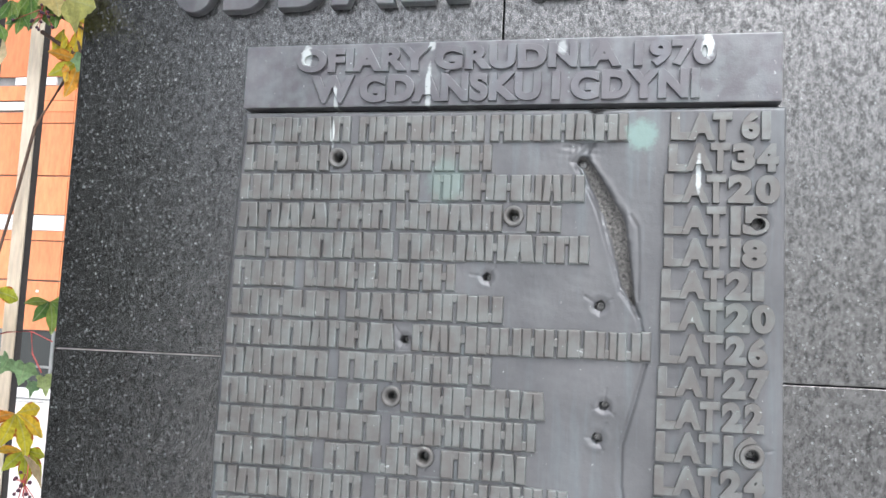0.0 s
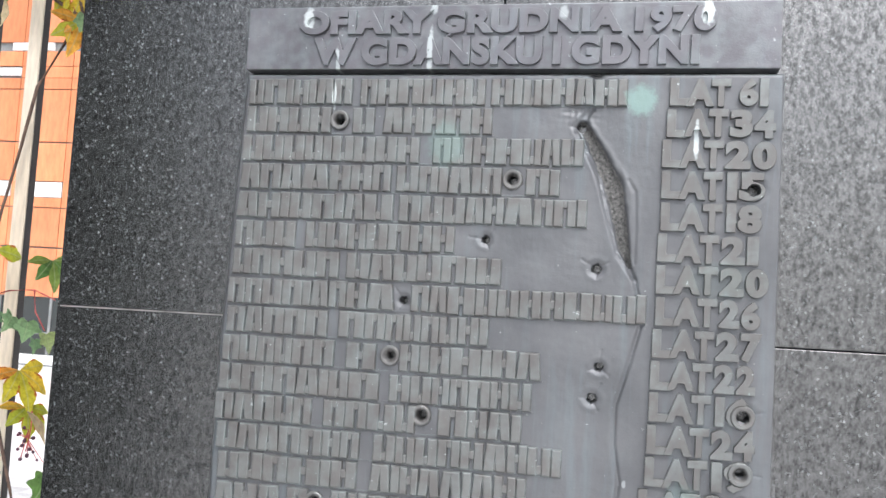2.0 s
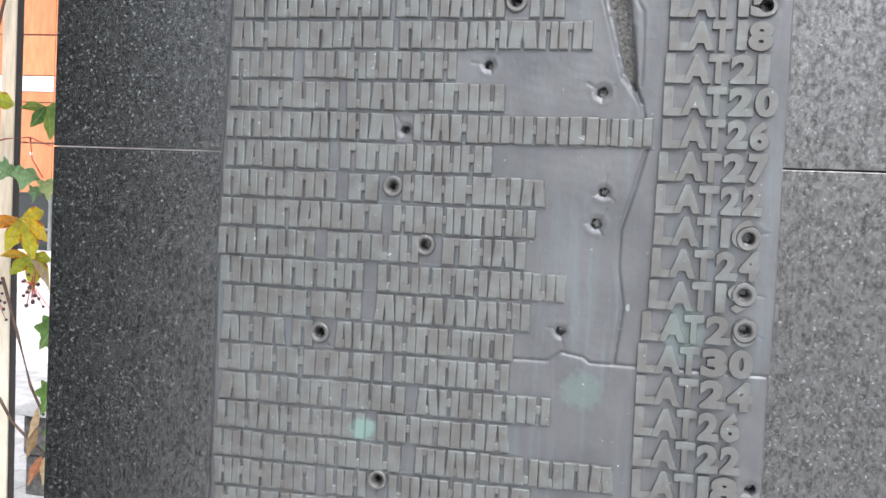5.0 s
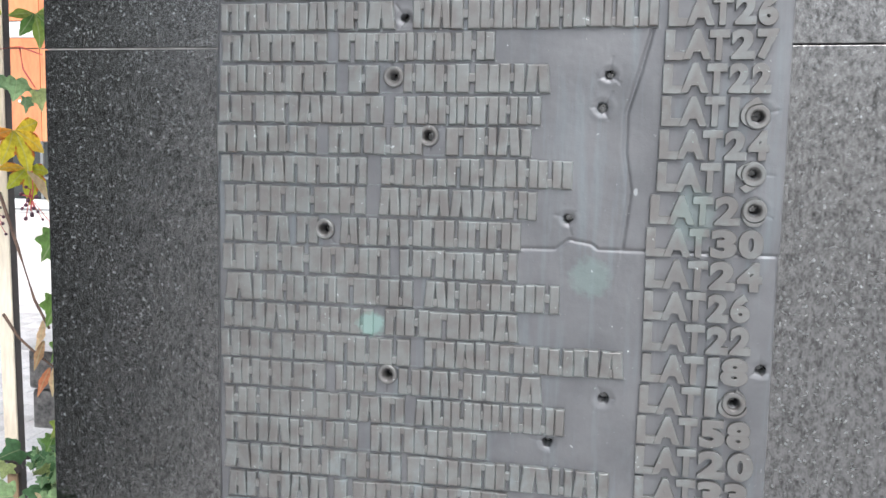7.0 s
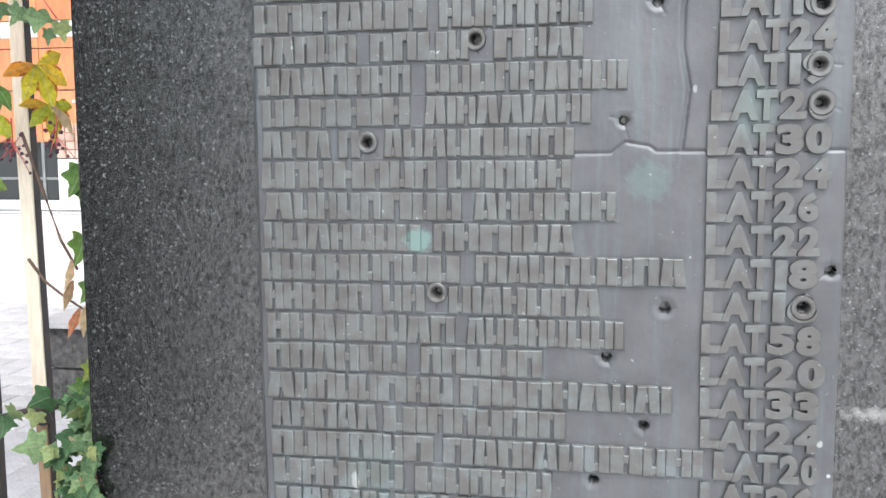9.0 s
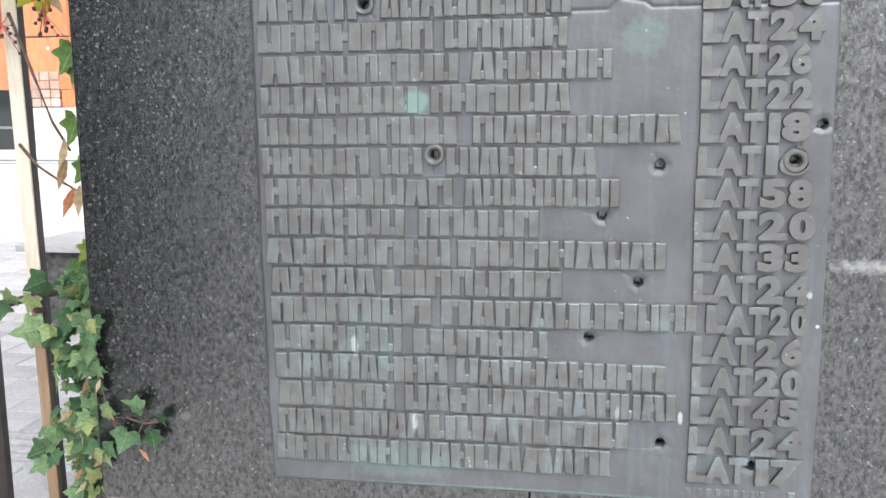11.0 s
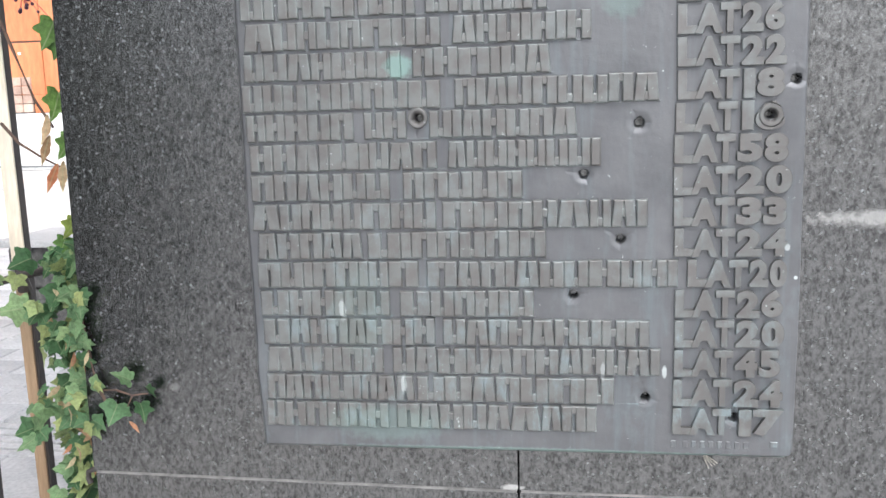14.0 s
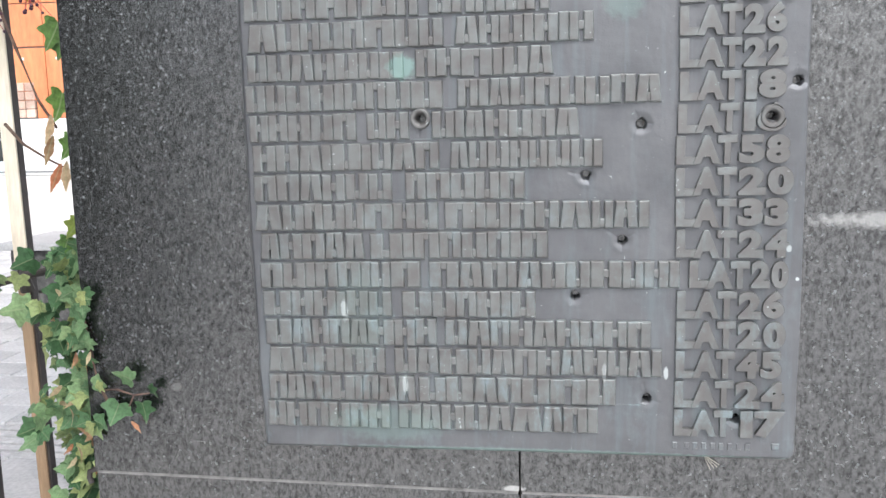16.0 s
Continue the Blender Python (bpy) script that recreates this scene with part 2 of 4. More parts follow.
# for the added wall that only serves as a dark reflection
DARK_BLOCKER = plain_material("dark_render", (0.03, 0.03, 0.03), (0.06, 0.058, 0.055), 1.5, 0.85)
TORN = plain_material("torn_bronze", (0.045, 0.046, 0.045), (0.27, 0.265, 0.255), 160, 0.75, relief=0.8, depth=0.003)
THREAD = plain_material("pale_thread", (0.4, 0.37, 0.3), (0.6, 0.57, 0.5), 90, 0.9)

# ---- building helpers ----
SLOPE = 0.0065  # the wall's courses rise slightly to the right


def lift(bm):
    for vert in bm.verts:
        vert.co.z += SLOPE * vert.co.x


def part(name, bm, mat, parent=None, label="", smooth=False):
    """Links a bmesh as one mesh object, under parent if there is one."""
    me = bpy.data.meshes.new(name)
    bm.to_mesh(me)
    bm.free()
    me.materials.append(mat)
    if smooth:
        me.polygons.foreach_set("use_smooth", [True] * len(me.polygons))
    ob = new(name, me)
    ob.parent = parent
    return tagged(ob, label)


def box(bm, x0, x1, y0, y1, z0, z1, bevel=0.0):
    made = bmesh.ops.create_cube(bm, size=1.0)["verts"]
    bmesh.ops.scale(bm, vec=(x1 - x0, y1 - y0, z1 - z0), verts=made)
    bmesh.ops.translate(bm, vec=((x0 + x1) / 2, (y0 + y1) / 2, (z0 + z1) / 2), verts=made)
    if bevel:
        edges = list({e for vert in made for e in vert.link_edges})
        bmesh.ops.bevel(bm, geom=edges, offset=bevel, segments=2, profile=0.6, affect="EDGES")
    return bm


def boxed(*args):
    return box(bmesh.new(), *args)


def tube(bm, points, r0, r1=None, sides=6):
    """A bent rod through points, tapering from r0 to r1."""
    r1 = r0 if r1 is None else r1
    rings = []
    pts = [Vector(p) for p in points]
    for i, p in enumerate(pts):
        way = (pts[min(i + 1, len(pts) - 1)] - pts[max(i - 1, 0)]).normalized()
        side = way.orthogonal().normalized()
        other = way.cross(side)
        r = r0 + (r1 - r0) * i / max(1, len(pts) - 1)
        rings.append([bm.verts.new(p + r * (math.cos(a) * side + math.sin(a) * other))
                      for a in (2 * math.pi * k / sides for k in range(sides))])
    for a, b in zip(rings, rings[1:]):
        best = min(range(sides), key=lambda s: (a[0].co - b[s].co).length)
        for k in range(sides):
            bm.faces.new((a[k], a[(k + 1) % sides], b[(k + 1 + best) % sides], b[(k + best) % sides]))
    bm.faces.new(rings[0][::-1])
    bm.faces.new(rings[-1])
    return bm


def empty(name, label, category, group="", kind=""):
    return tagged(new(name), label, category, group, kind)


def islands(bm):
    """Splits a bmesh of letters into one bmesh a letter; an accent stays with the letter under it."""
    seen, groups = set(), []
    for v in bm.verts:
        if v in seen:
            continue
        todo, own = [v], []
        seen.add(v)
        while todo:
            u = todo.pop()
            own.append(u)
            for e in u.link_edges:
                w = e.other_vert(u)
                if w not in seen:
                    seen.add(w)
                    todo.append(w)
        lo, hi = min(u.co.x for u in own), max(u.co.x for u in own)
        for g in groups:
            if min(hi, g[1]) - max(lo, g[0]) > 0.6 * min(hi - lo, g[1] - g[0]):
                g[0], g[1] = min(lo, g[0]), max(hi, g[1])
                g[2].update(own)
                break
        else:
            groups.append([lo, hi, set(own)])
    out = []
    for _, _, own in groups:
        one, at = bmesh.new(), {}
        for u in own:
            at[u] = one.verts.new(u.co)
        for f in {f for u in own for f in u.link_faces}:
            one.faces.new([at[u] for u in f.verts])
        out.append(one)
    bm.free()
    return out


def lettering(body, x0, x1, z0, z1, y_back, y_face, fat=0.03, soft=0.012, gap=1.0):
    """Raised letters as a bmesh that fills the given rectangle, facing -y."""
    cu = bpy.data.curves.new("text", "FONT")
    cu.body, cu.offset, cu.extrude = body, fat, 0.05
    cu.space_word, cu.space_character = gap, 1.06
    cu.bevel_depth, cu.bevel_resolution, cu.resolution_u = soft, 1, 5
    ob = new("text", cu)
    me = bpy.data.meshes.new_from_object(ob.evaluated_get(bpy.context.evaluated_depsgraph_get()))
    bpy.data.objects.remove(ob)
    bpy.data.curves.remove(cu)
    bm = bmesh.new()
    bm.from_mesh(me)
    bpy.data.meshes.remove(me)
    lo = [min(v.co[k] for v in bm.verts) for k in range(3)]
    hi = [max(v.co[k] for v in bm.verts) for k in range(3)]
    for v in bm.verts:
        a, b, c = ((v.co[k] - lo[k]) / (hi[k] - lo[k]) for k in range(3))
        v.co = (x0 + a * (x1 - x0), y_back + c * (y_face - y_back), z0 + b * (z1 - z0))
    return bm

# ---- the granite wall: slabs on a core, standing on a base course ----
FACE = 0.030
wall = empty("wall_memorial", "dark grey speckled granite memorial wall of large slabs with thin joints", "wall", kind="structure")
part("core", boxed(-0.875, 0.872, FACE + 0.05, 0.33, 0.0, 2.93), MORTAR, wall, "pale joint line showing in the joints")
for x0, x1 in ((-0.894, -0.0015), (0.0015, 0.888)):
    for z0, z1 in ((0.0, 0.2635), (0.2685, 1.587), (1.5895, 2.95)):
        left = -0.890 if z0 == 0.0 and x0 < -0.5 else x0
        bm = boxed(left, x1, FACE + (0.001 if z0 == 0.0 else 0.0), 0.06 if z0 else 0.34, z0, z1, 0.0018)
        lift(bm)
        for vert in bm.verts:  # the lowest joint runs level, a little up at the wall's end
            if vert.co.z < 0.1:
                vert.co.z = max(vert.co.z, -0.02)
            elif vert.co.z < 0.4:
                vert.co.z += (0.2625 if vert.co.x < -0.5 else 0.2545) - (0.266 + SLOPE * vert.co.x)
        part("stone_slab", bm, GRANITE, wall)
# pale mortar lines; in the lowest joint they also paint the edge highlight
for x0, x1, z in ((-0.888, -0.004, 1.588), (0.004, 0.86, 0.2545)):
    bm = boxed(x0, x1, FACE + 0.0012, FACE + 0.02, z - 0.003, z + 0.003)
    lift(bm) if z > 1 else None
    part("joint_filler", bm, MORTAR, wall, "pale joint line")
bm = boxed(-0.888, -0.004, FACE + 0.0012, FACE + 0.02, -0.004, 0.004)
for vert in bm.verts:
    vert.co.z += 0.2545 - 0.0091 * vert.co.x
part("joint_filler", bm, MORTAR, wall, "pale joint line")
bm = boxed(-0.890, 0.882, 0.27, 0.345, 0.2685, 2.95, 0.002)
part("back_slab", bm, GRANITE, wall)
bm = boxed(-0.892, -0.876, 0.062, 0.268, 0.2685, 2.95, 0.001)
part("end_slab", bm, GRANITE, wall)

def bar(bm, x0, x1, z0, z1, y_face, draft=0.0019, y_back=0.004, lean=0.0):
    """One raised bar whose sides lean in towards its face, with a rounded rim; lean: how far its head stands to the right of its foot."""
    rings = []
    for inset, y in ((-0.0008, y_back), (0.0, y_face + 0.0026), (draft * 0.6, y_face + 0.0007), (draft + 0.0006, y_face)):
        rings.append([bm.verts.new((x, y, z)) for x, z in ((x0 + inset, z0 + inset), (x1 - inset, z0 + inset), (x1 - inset + lean, z1 - inset), (x0 + inset + lean, z1 - inset))])
    for a, b in zip(rings, rings[1:]):
        for k in range(4):
            bm.faces.new((a[k], a[(k + 1) % 4], b[(k + 1) % 4], b[k]))
    bm.faces.new(rings[-1])


# ---- the bronze plaque ----
plaque = empty("memorial_plaque", "weathered grey-green bronze plaque with raised rows and bullet holes", "plaque")
X0, X1, Z0, Z1 = -0.502, 0.503, 0.350, 2.064
HOLES = [(-0.301, 1.972, 9), (0.038, 1.867, 9), (0.460, 1.860, 11), (-0.006, 1.755, 7), (0.197, 1.710, 8), (-0.154, 1.636, 7),
         (-0.172, 1.531, 7), (0.209, 1.536, 7), (0.199, 1.480, 8), (-0.106, 1.427, 9), (0.455, 1.469, 11), (0.454, 1.373, 8),
         (0.459, 1.312, 9), (-0.300, 1.252, 9), (0.147, 1.286, 7), (-0.175, 0.985, 8), (0.222, 0.967, 9), (0.485, 1.035, 8),
         (0.444, 0.977, 9), (0.125, 0.878, 8), (0.191, 0.759, 8), (0.106, 0.656, 8), (0.238, 0.461, 8), (0.397, 0.426, 8), (0.158, 1.966, 8)]
GOUGE = [(0.161, 1.970, 0.009), (0.178, 1.940, 0.014), (0.199, 1.900, 0.019), (0.221, 1.853, 0.023), (0.232, 1.800, 0.017), (0.242, 1.750, 0.013), (0.254, 1.716, 0.004)]
RIDGE = [(0.252, 1.722), (0.266, 1.685), (0.279, 1.620), (0.262, 1.549), (0.240, 1.470), (0.240, 1.405), (0.252, 1.337), (0.246, 1.278), (0.242, 1.238)]


def near_line(px, pz, line):
    """For arrays of places: the distance to a bent line, the signed side, and how far along it (0 to 1)."""
    best, side, along = np.full(px.shape, 9.0), np.zeros(px.shape), np.zeros(px.shape)
    for i, (a, b) in enumerate(zip(line, line[1:])):
        dx, dz = b[0] - a[0], b[1] - a[1]
        k = np.clip(((px - a[0]) * dx + (pz - a[1]) * dz) / (dx * dx + dz * dz), 0, 1)
        qx, qz = px - a[0] - k * dx, pz - a[1] - k * dz
        d = np.hypot(qx, qz)
        hit = d < best
        best = np.where(hit, d, best)
        side = np.where(hit, np.sign(dx * qz - dz * qx), side)
        along = np.where(hit, (i + k) / (len(line) - 1), along)
    return best, side, along


def cloud(px, pz, size, seed):
    rng = np.random.RandomState(seed)
    out = np.zeros(px.shape)
    for _ in range(14):
        a, f, p = rng.uniform(0, 6.28), rng.uniform(0.5, 2.0) / size * 6.28, rng.uniform(0, 6.28)
        out += np.sin((px * math.cos(a) + pz * math.sin(a)) * f + p)
    return out / 14


def step(v, a, b):
    k = np.clip((v - a) / (b - a), 0, 1)
    return k * k * (3 - 2 * k)


def plate_depth(px, pz):
    """How far the plaque's skin lies behind its flat face, in metres."""
    d = 0.0022 * cloud(px, pz, 0.5, 1) + 0.0007 * cloud(px, pz, 0.09, 2) + 0.0003 * cloud(px, pz, 0.02, 3)
    for i, (hx, hz, r) in enumerate(HOLES):
        r *= 0.001
        q = np.hypot(px - hx, pz - hz)
        ang = np.arctan2(pz - hz, px - hx)
        rr = r * (1 + 0.07 * np.sin(3 * ang + i) + 0.05 * np.sin(5 * ang + 2 * i))
        d += 0.024 * (1 - step(q, rr * 0.9, rr * 1.08)) + 0.0035 * np.exp(-(q / (2.0 * r)) ** 2) - 0.0012 * np.exp(-((q - 2.3 * r) / (0.7 * r)) ** 2)
        for c in range(3):
            da = np.abs(np.angle(np.exp(1j * (ang - (2.1 * c + 1.7 * i)))))
            d += 0.0012 * np.exp(-(da * q / 0.0022) ** 2) * (q < 0.02 + 0.006 * ((i + c) % 3)) * (q > r)
    q, _, k = near_line(px, pz, [g[:2] for g in GOUGE])
    w = np.interp(k, np.linspace(0, 1, len(GOUGE)), [g[2] for g in GOUGE]) * (1 + 0.18 * cloud(px, pz, 0.03, 7))
    inside = 1 - step(q, w * 0.35, w)
    d += inside * (0.0125 + 0.003 * cloud(px, pz, 0.012, 5) + np.random.RandomState(6).normal(0, 0.0011, px.shape)) - 0.0008 * np.exp(-((q - w * 1.2) / 0.004) ** 2)
    q, side, k = near_line(px, pz, RIDGE)
    d += 0.0032 * np.exp(-(q / 0.0036) ** 2) - 0.0004 * np.exp(-((q - 0.008) / 0.005) ** 2) + 0.0016 * np.where(side > 0, np.exp(-q / 0.03), 0)
    q, side, k = near_line(px, pz, [(0.02, 1.231), (0.128, 1.232), (0.150, 1.250), (0.190, 1.243), (0.202, 1.234), (0.503, 1.233)])
    d += 0.0028 * np.exp(-(q / 0.0028) ** 2) + 0.0015 * np.where(side < 0, np.exp(-q / 0.02), 0)
    q, side, k = near_line(px, pz, [(0.178, 2.075), (0.176, 2.03), (0.162, 1.975)])
    d += 0.003 * np.exp(-(q / 0.009) ** 2) + 0.012 * np.exp(-((px - 0.18) ** 2 + (pz - 2.066) ** 2) / 0.00012)
    # crumpled metal over the head of the gouge, and a long flat fold down its side
    d += 0.006 * (cloud(px, pz, 0.022, 15) + 0.3) * np.exp(-((px - 0.155) / 0.028) ** 2 - ((pz - 2.0) / 0.03) ** 2)
    q, side, k = near_line(px, pz, [(0.150, 1.955), (0.190, 1.880), (0.212, 1.800), (0.232, 1.735), (0.262, 1.695)])
    d += 0.0035 * np.exp(-(q / 0.0035) ** 2) + 0.0022 * np.where(side > 0, np.exp(-(q / 0.016) ** 2), 0)
    q, side, k = near_line(px, pz, [(0.246, 1.870), (0.259, 1.850), (0.262, 1.790), (0.262, 1.722)])
    d += 0.0012 * np.exp(-(q / 0.0025) ** 2) - 0.0005 * np.exp(-((q - 0.006) / 0.004) ** 2)
    return d


def plate_mesh():
    nx, nz = 520, 890
    gx, gz = np.linspace(X0, X1, nx), np.linspace(Z0, Z1, nz)
    px, pz = np.meshgrid(gx, gz)
    flat_x, flat_z = px, pz
    d = plate_depth(px, pz)
    edge = np.minimum(np.minimum(px - X0, X1 - px), np.minimum(pz - Z0, Z1 - pz))
    d += 0.004 * (1 - step(edge, 0.0, 0.006)) ** 2
    # uneven outline and a rounded lower corner
    px = px + 0.0015 * cloud(pz, pz, 0.3, 9) * (np.abs(px) > 0.45)
    px = px + np.interp(pz, (0.35, 0.50, 0.80, 1.55, 1.80, 2.06), (0.0, -0.008, -0.011, -0.012, -0.005, 0.003)) * np.clip((-0.42 - px) / 0.08, 0, 1)
    px = px + np.interp(pz, (0.35, 0.60, 1.225, 1.232, 1.236, 2.06), (0.0, 0.005, 0.001, 0.001, 0.007, 0.003)) * np.clip((px - 0.47) / 0.03, 0, 1)
    corner = np.hypot(np.maximum(px - (X1 - 0.02), 0), np.maximum(Z0 + 0.02 - pz, 0))
    pull = np.maximum(corner - 0.02, 0)
    px, pz = px - pull * 0.7 * (px > X1 - 0.02), pz + pull * 0.7 * (pz < Z0 + 0.02)
    pz = pz + SLOPE * px
    front = np.stack([px, d, pz], -1).reshape(-1, 3)
    verts = front.tolist()
    k = np.arange(nx * nz).reshape(nz, nx)
    whole = np.ones((nz - 1, nx - 1), bool)  # the bullet holes go right through
    for hx, hz, r in HOLES:
        whole &= np.hypot(flat_x - hx, flat_z - hz)[:-1, :-1] > r * 0.00084
    faces = np.stack([k[:-1, :-1], k[:-1, 1:], k[1:, 1:], k[1:, :-1]], -1)[whole].tolist()
    rim = np.concatenate([k[0, :], k[1:, -1], k[-1, -2::-1], k[-2:0:-1, 0]])
    base = len(verts)
    verts += [[front[i][0], 0.026, front[i][2]] for i in rim]
    n = len(rim)
    faces += [[int(rim[i]), base + i, base + (i + 1) % n, int(rim[(i + 1) % n])] for i in range(n)]
    me = bpy.data.meshes.new("plate")
    me.from_pydata(verts, [], faces)
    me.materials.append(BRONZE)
    me.materials.append(TORN)
    me.polygons.foreach_set("use_smooth", [True] * len(me.polygons))
    # the torn bed of the gouge is bare and granular
    q, _, along = near_line(px, pz - SLOPE * px, [g[:2] for g in GOUGE])
    w = np.interp(along, np.linspace(0, 1, len(GOUGE)), [g[2] for g in GOUGE])
    torn = (q < w * 0.66 * (1 + 0.3 * cloud(flat_x, flat_z, 0.03, 12)))[:-1, :-1][whole].astype(np.int32)
    me.polygons.foreach_set("material_index", np.concatenate([torn, np.zeros(n, np.int32)]))
    return me


plate = new("plate", plate_mesh())
plate.parent = plaque
for x, z in ((-0.45, 0.42), (0.45, 0.42), (-0.45, 1.95), (0.45, 1.95)):
    bm = bmesh.new()
    tube(bm, [(x, 0.020, z), (x, 0.034, z)], 0.012, sides=12)
    part("stud", bm, BRONZE, plaque)

bm = boxed(-0.502, 0.497, -0.0045, 0.0295, 2.0725, 2.196, 0.0025)
lift(bm)
title = part("title_plate", bm, BRONZE_TITLE, plaque, "smooth bronze heading plate")
for text, x0, x1, z0, z1 in (("OFIARY GRUDNIA 1970", -0.394, 0.386, 2.1375, 2.186), ("W GDANSKU I GDYNI", -0.361, 0.359, 2.0785, 2.1330)):
    bm = lettering(text, x0, x1, z0, z1, -0.003, -0.0125, 0.048, gap=0.7)
    lift(bm)
    for k, one in enumerate(sorted(islands(bm), key=lambda q: min(v.co.x for v in q.verts))):
        bmesh.ops.translate(one, vec=(0, 0.0008 * (k % 2), 0), verts=one.verts[:])
        part("letter", one, BRONZE_TITLE, title)

bm = bmesh.new()  # the accent over the N
bar(bm, -0.101, -0.0935, 2.1335, 2.1425, -0.0115, 0.001, -0.003, 0.007)
lift(bm)
part("accent", bm, BRONZE_TITLE, title)

# rows: how wide the pieces of each word are, where its words begin and end, where the age begins and ends, the age
ROWS = [("6936377 679777 73637673", (-0.489, -0.279, -0.262, -0.021, -0.01, 0.238), (0.311, 0.478), "61"),
        ("777777 77797", (-0.49, -0.231, -0.214, -0.005), (0.308, 0.492), "34"),
        ("777637777 6779667", (-0.495, -0.14, -0.114, 0.165), (0.302, 0.495), "20"),
        ("7779776 763736773", (-0.496, -0.191, -0.181, 0.125), (0.303, 0.478), "15"),
        ("77377369 777669673", (-0.498, -0.183, -0.172, 0.176), (0.304, 0.475), "18"),
        ("677 7767777", (-0.497, -0.373, -0.353, -0.063), (0.301, 0.471), "21"),
        ("66777 7777737", (-0.497, -0.282, -0.267, 0.027), (0.301, 0.489), "20"),
        ("667736679 66977779673", (-0.502, -0.17, -0.138, 0.287), (0.302, 0.478), "26"),
        ("66777 97666673", (-0.5, -0.297, -0.275, 0.01), (0.299, 0.482), "27"),
        ("666677 976369377", (-0.505, -0.28, -0.256, 0.109), (0.298, 0.473), "22"),
        ("77377369 7766767", (-0.507, -0.189, -0.169, 0.094), (0.298, 0.467), "16"),
        ("67766 779679673", (-0.51, -0.317, -0.293, 0.079), (0.297, 0.476), "24"),
        ("7777766 767777673", (-0.504, -0.219, -0.192, 0.153), (0.296, 0.47), "19"),
        ("677937 736773773", (-0.497, -0.221, -0.196, 0.093), (0.287, 0.478), "20"),
        ("677 77667777673", (-0.499, -0.367, -0.354, 0.066), (0.283, 0.477), "30"),
        ("7779776 776367", (-0.501, -0.174, -0.155, 0.061), (0.284, 0.478), "24"),
        ("97676977 7673737", (-0.497, -0.129, -0.108, 0.138), (0.284, 0.462), "26"),
        ("6776767 679377", (-0.5, -0.203, -0.181, 0.068), (0.285, 0.466), "22"),
        ("667736679 636777777", (-0.506, -0.132, -0.105, 0.256), (0.286, 0.465), "18"),
        ("66777 6777367777", (-0.501, -0.295, -0.275, 0.114), (0.284, 0.467), "16"),
        ("777393677 66766773", (-0.497, -0.141, -0.121, 0.155), (0.282, 0.475), "58"),
        ("777777 67777", (-0.498, -0.231, -0.205, 0.015), (0.282, 0.483), "20"),
        ("97676977 937779673", (-0.5, -0.145, -0.133, 0.238), (0.283, 0.476), "33"),
        ("67766 93767637", (-0.492, -0.287, -0.276, 0.057), (0.285, 0.479), "24"),
        ("77377369 97737779673", (-0.494, -0.181, -0.165, 0.293), (0.309, 0.48), "20"),
        ("977377 976737", (-0.492, -0.238, -0.218, 0.034), (0.288, 0.475), "26"),
        ("97676977 776777777", (-0.489, -0.153, -0.137, 0.244), (0.288, 0.479), "20"),
        ("977377 779777777673", (-0.487, -0.254, -0.235, 0.264), (0.288, 0.474), "45"),
        ("777393677 77667977", (-0.488, -0.195, -0.19, 0.234), (0.287, 0.48), "24"),
        ("677767 767779673", (-0.492, -0.247, -0.231, 0.149), (0.287, 0.483), "17")]
PITCH, TOP_ROW, TALL = 0.05553, 2.0040, 0.0500


def pierced(bm):
    """Bores the bullet holes through a letter that one of them meets; a torn cup takes the place of the bowl of some figures."""
    lo, hi = min(v.co.x for v in bm.verts), max(v.co.x for v in bm.verts)
    bottom, top = min(v.co.z for v in bm.verts), max(v.co.z for v in bm.verts)
    for hx, hz, r in HOLES:
        wide = 0.0212 if (hx, hz) in CUPS else r * 0.00105
        if not (hx > 0.39 and lo - wide < hx < hi + wide and bottom < hz < top):
            continue
        target, tool = bpy.data.meshes.new("cut"), bpy.data.meshes.new("tool")
        bm.to_mesh(target)
        cb = bmesh.new()
        tube(cb, [(hx, -0.05, hz), (hx, 0.05, hz)], wide, sides=24)
        bmesh.ops.recalc_face_normals(cb, faces=cb.faces[:])
        cb.to_mesh(tool)
        cb.free()
        a, b = new("cut", target), new("tool", tool)
        md = a.modifiers.new("bore", "BOOLEAN")
        md.object, md.operation, md.solver = b, "DIFFERENCE", "EXACT"
        done = bpy.data.meshes.new_from_object(a.evaluated_get(bpy.context.evaluated_depsgraph_get()))
        bm.clear()
        bm.from_mesh(done)
        bpy.data.objects.remove(a)
        bpy.data.objects.remove(b)


CUPS = {(0.455, 1.469), (0.454, 1.373), (0.459, 1.312), (0.444, 0.977)}
# how far along its row each of the letters before the age reaches, in metres
LAT = (("L", 0.000, 0.036), ("A", 0.029, 0.076), ("T", 0.071, 0.104))

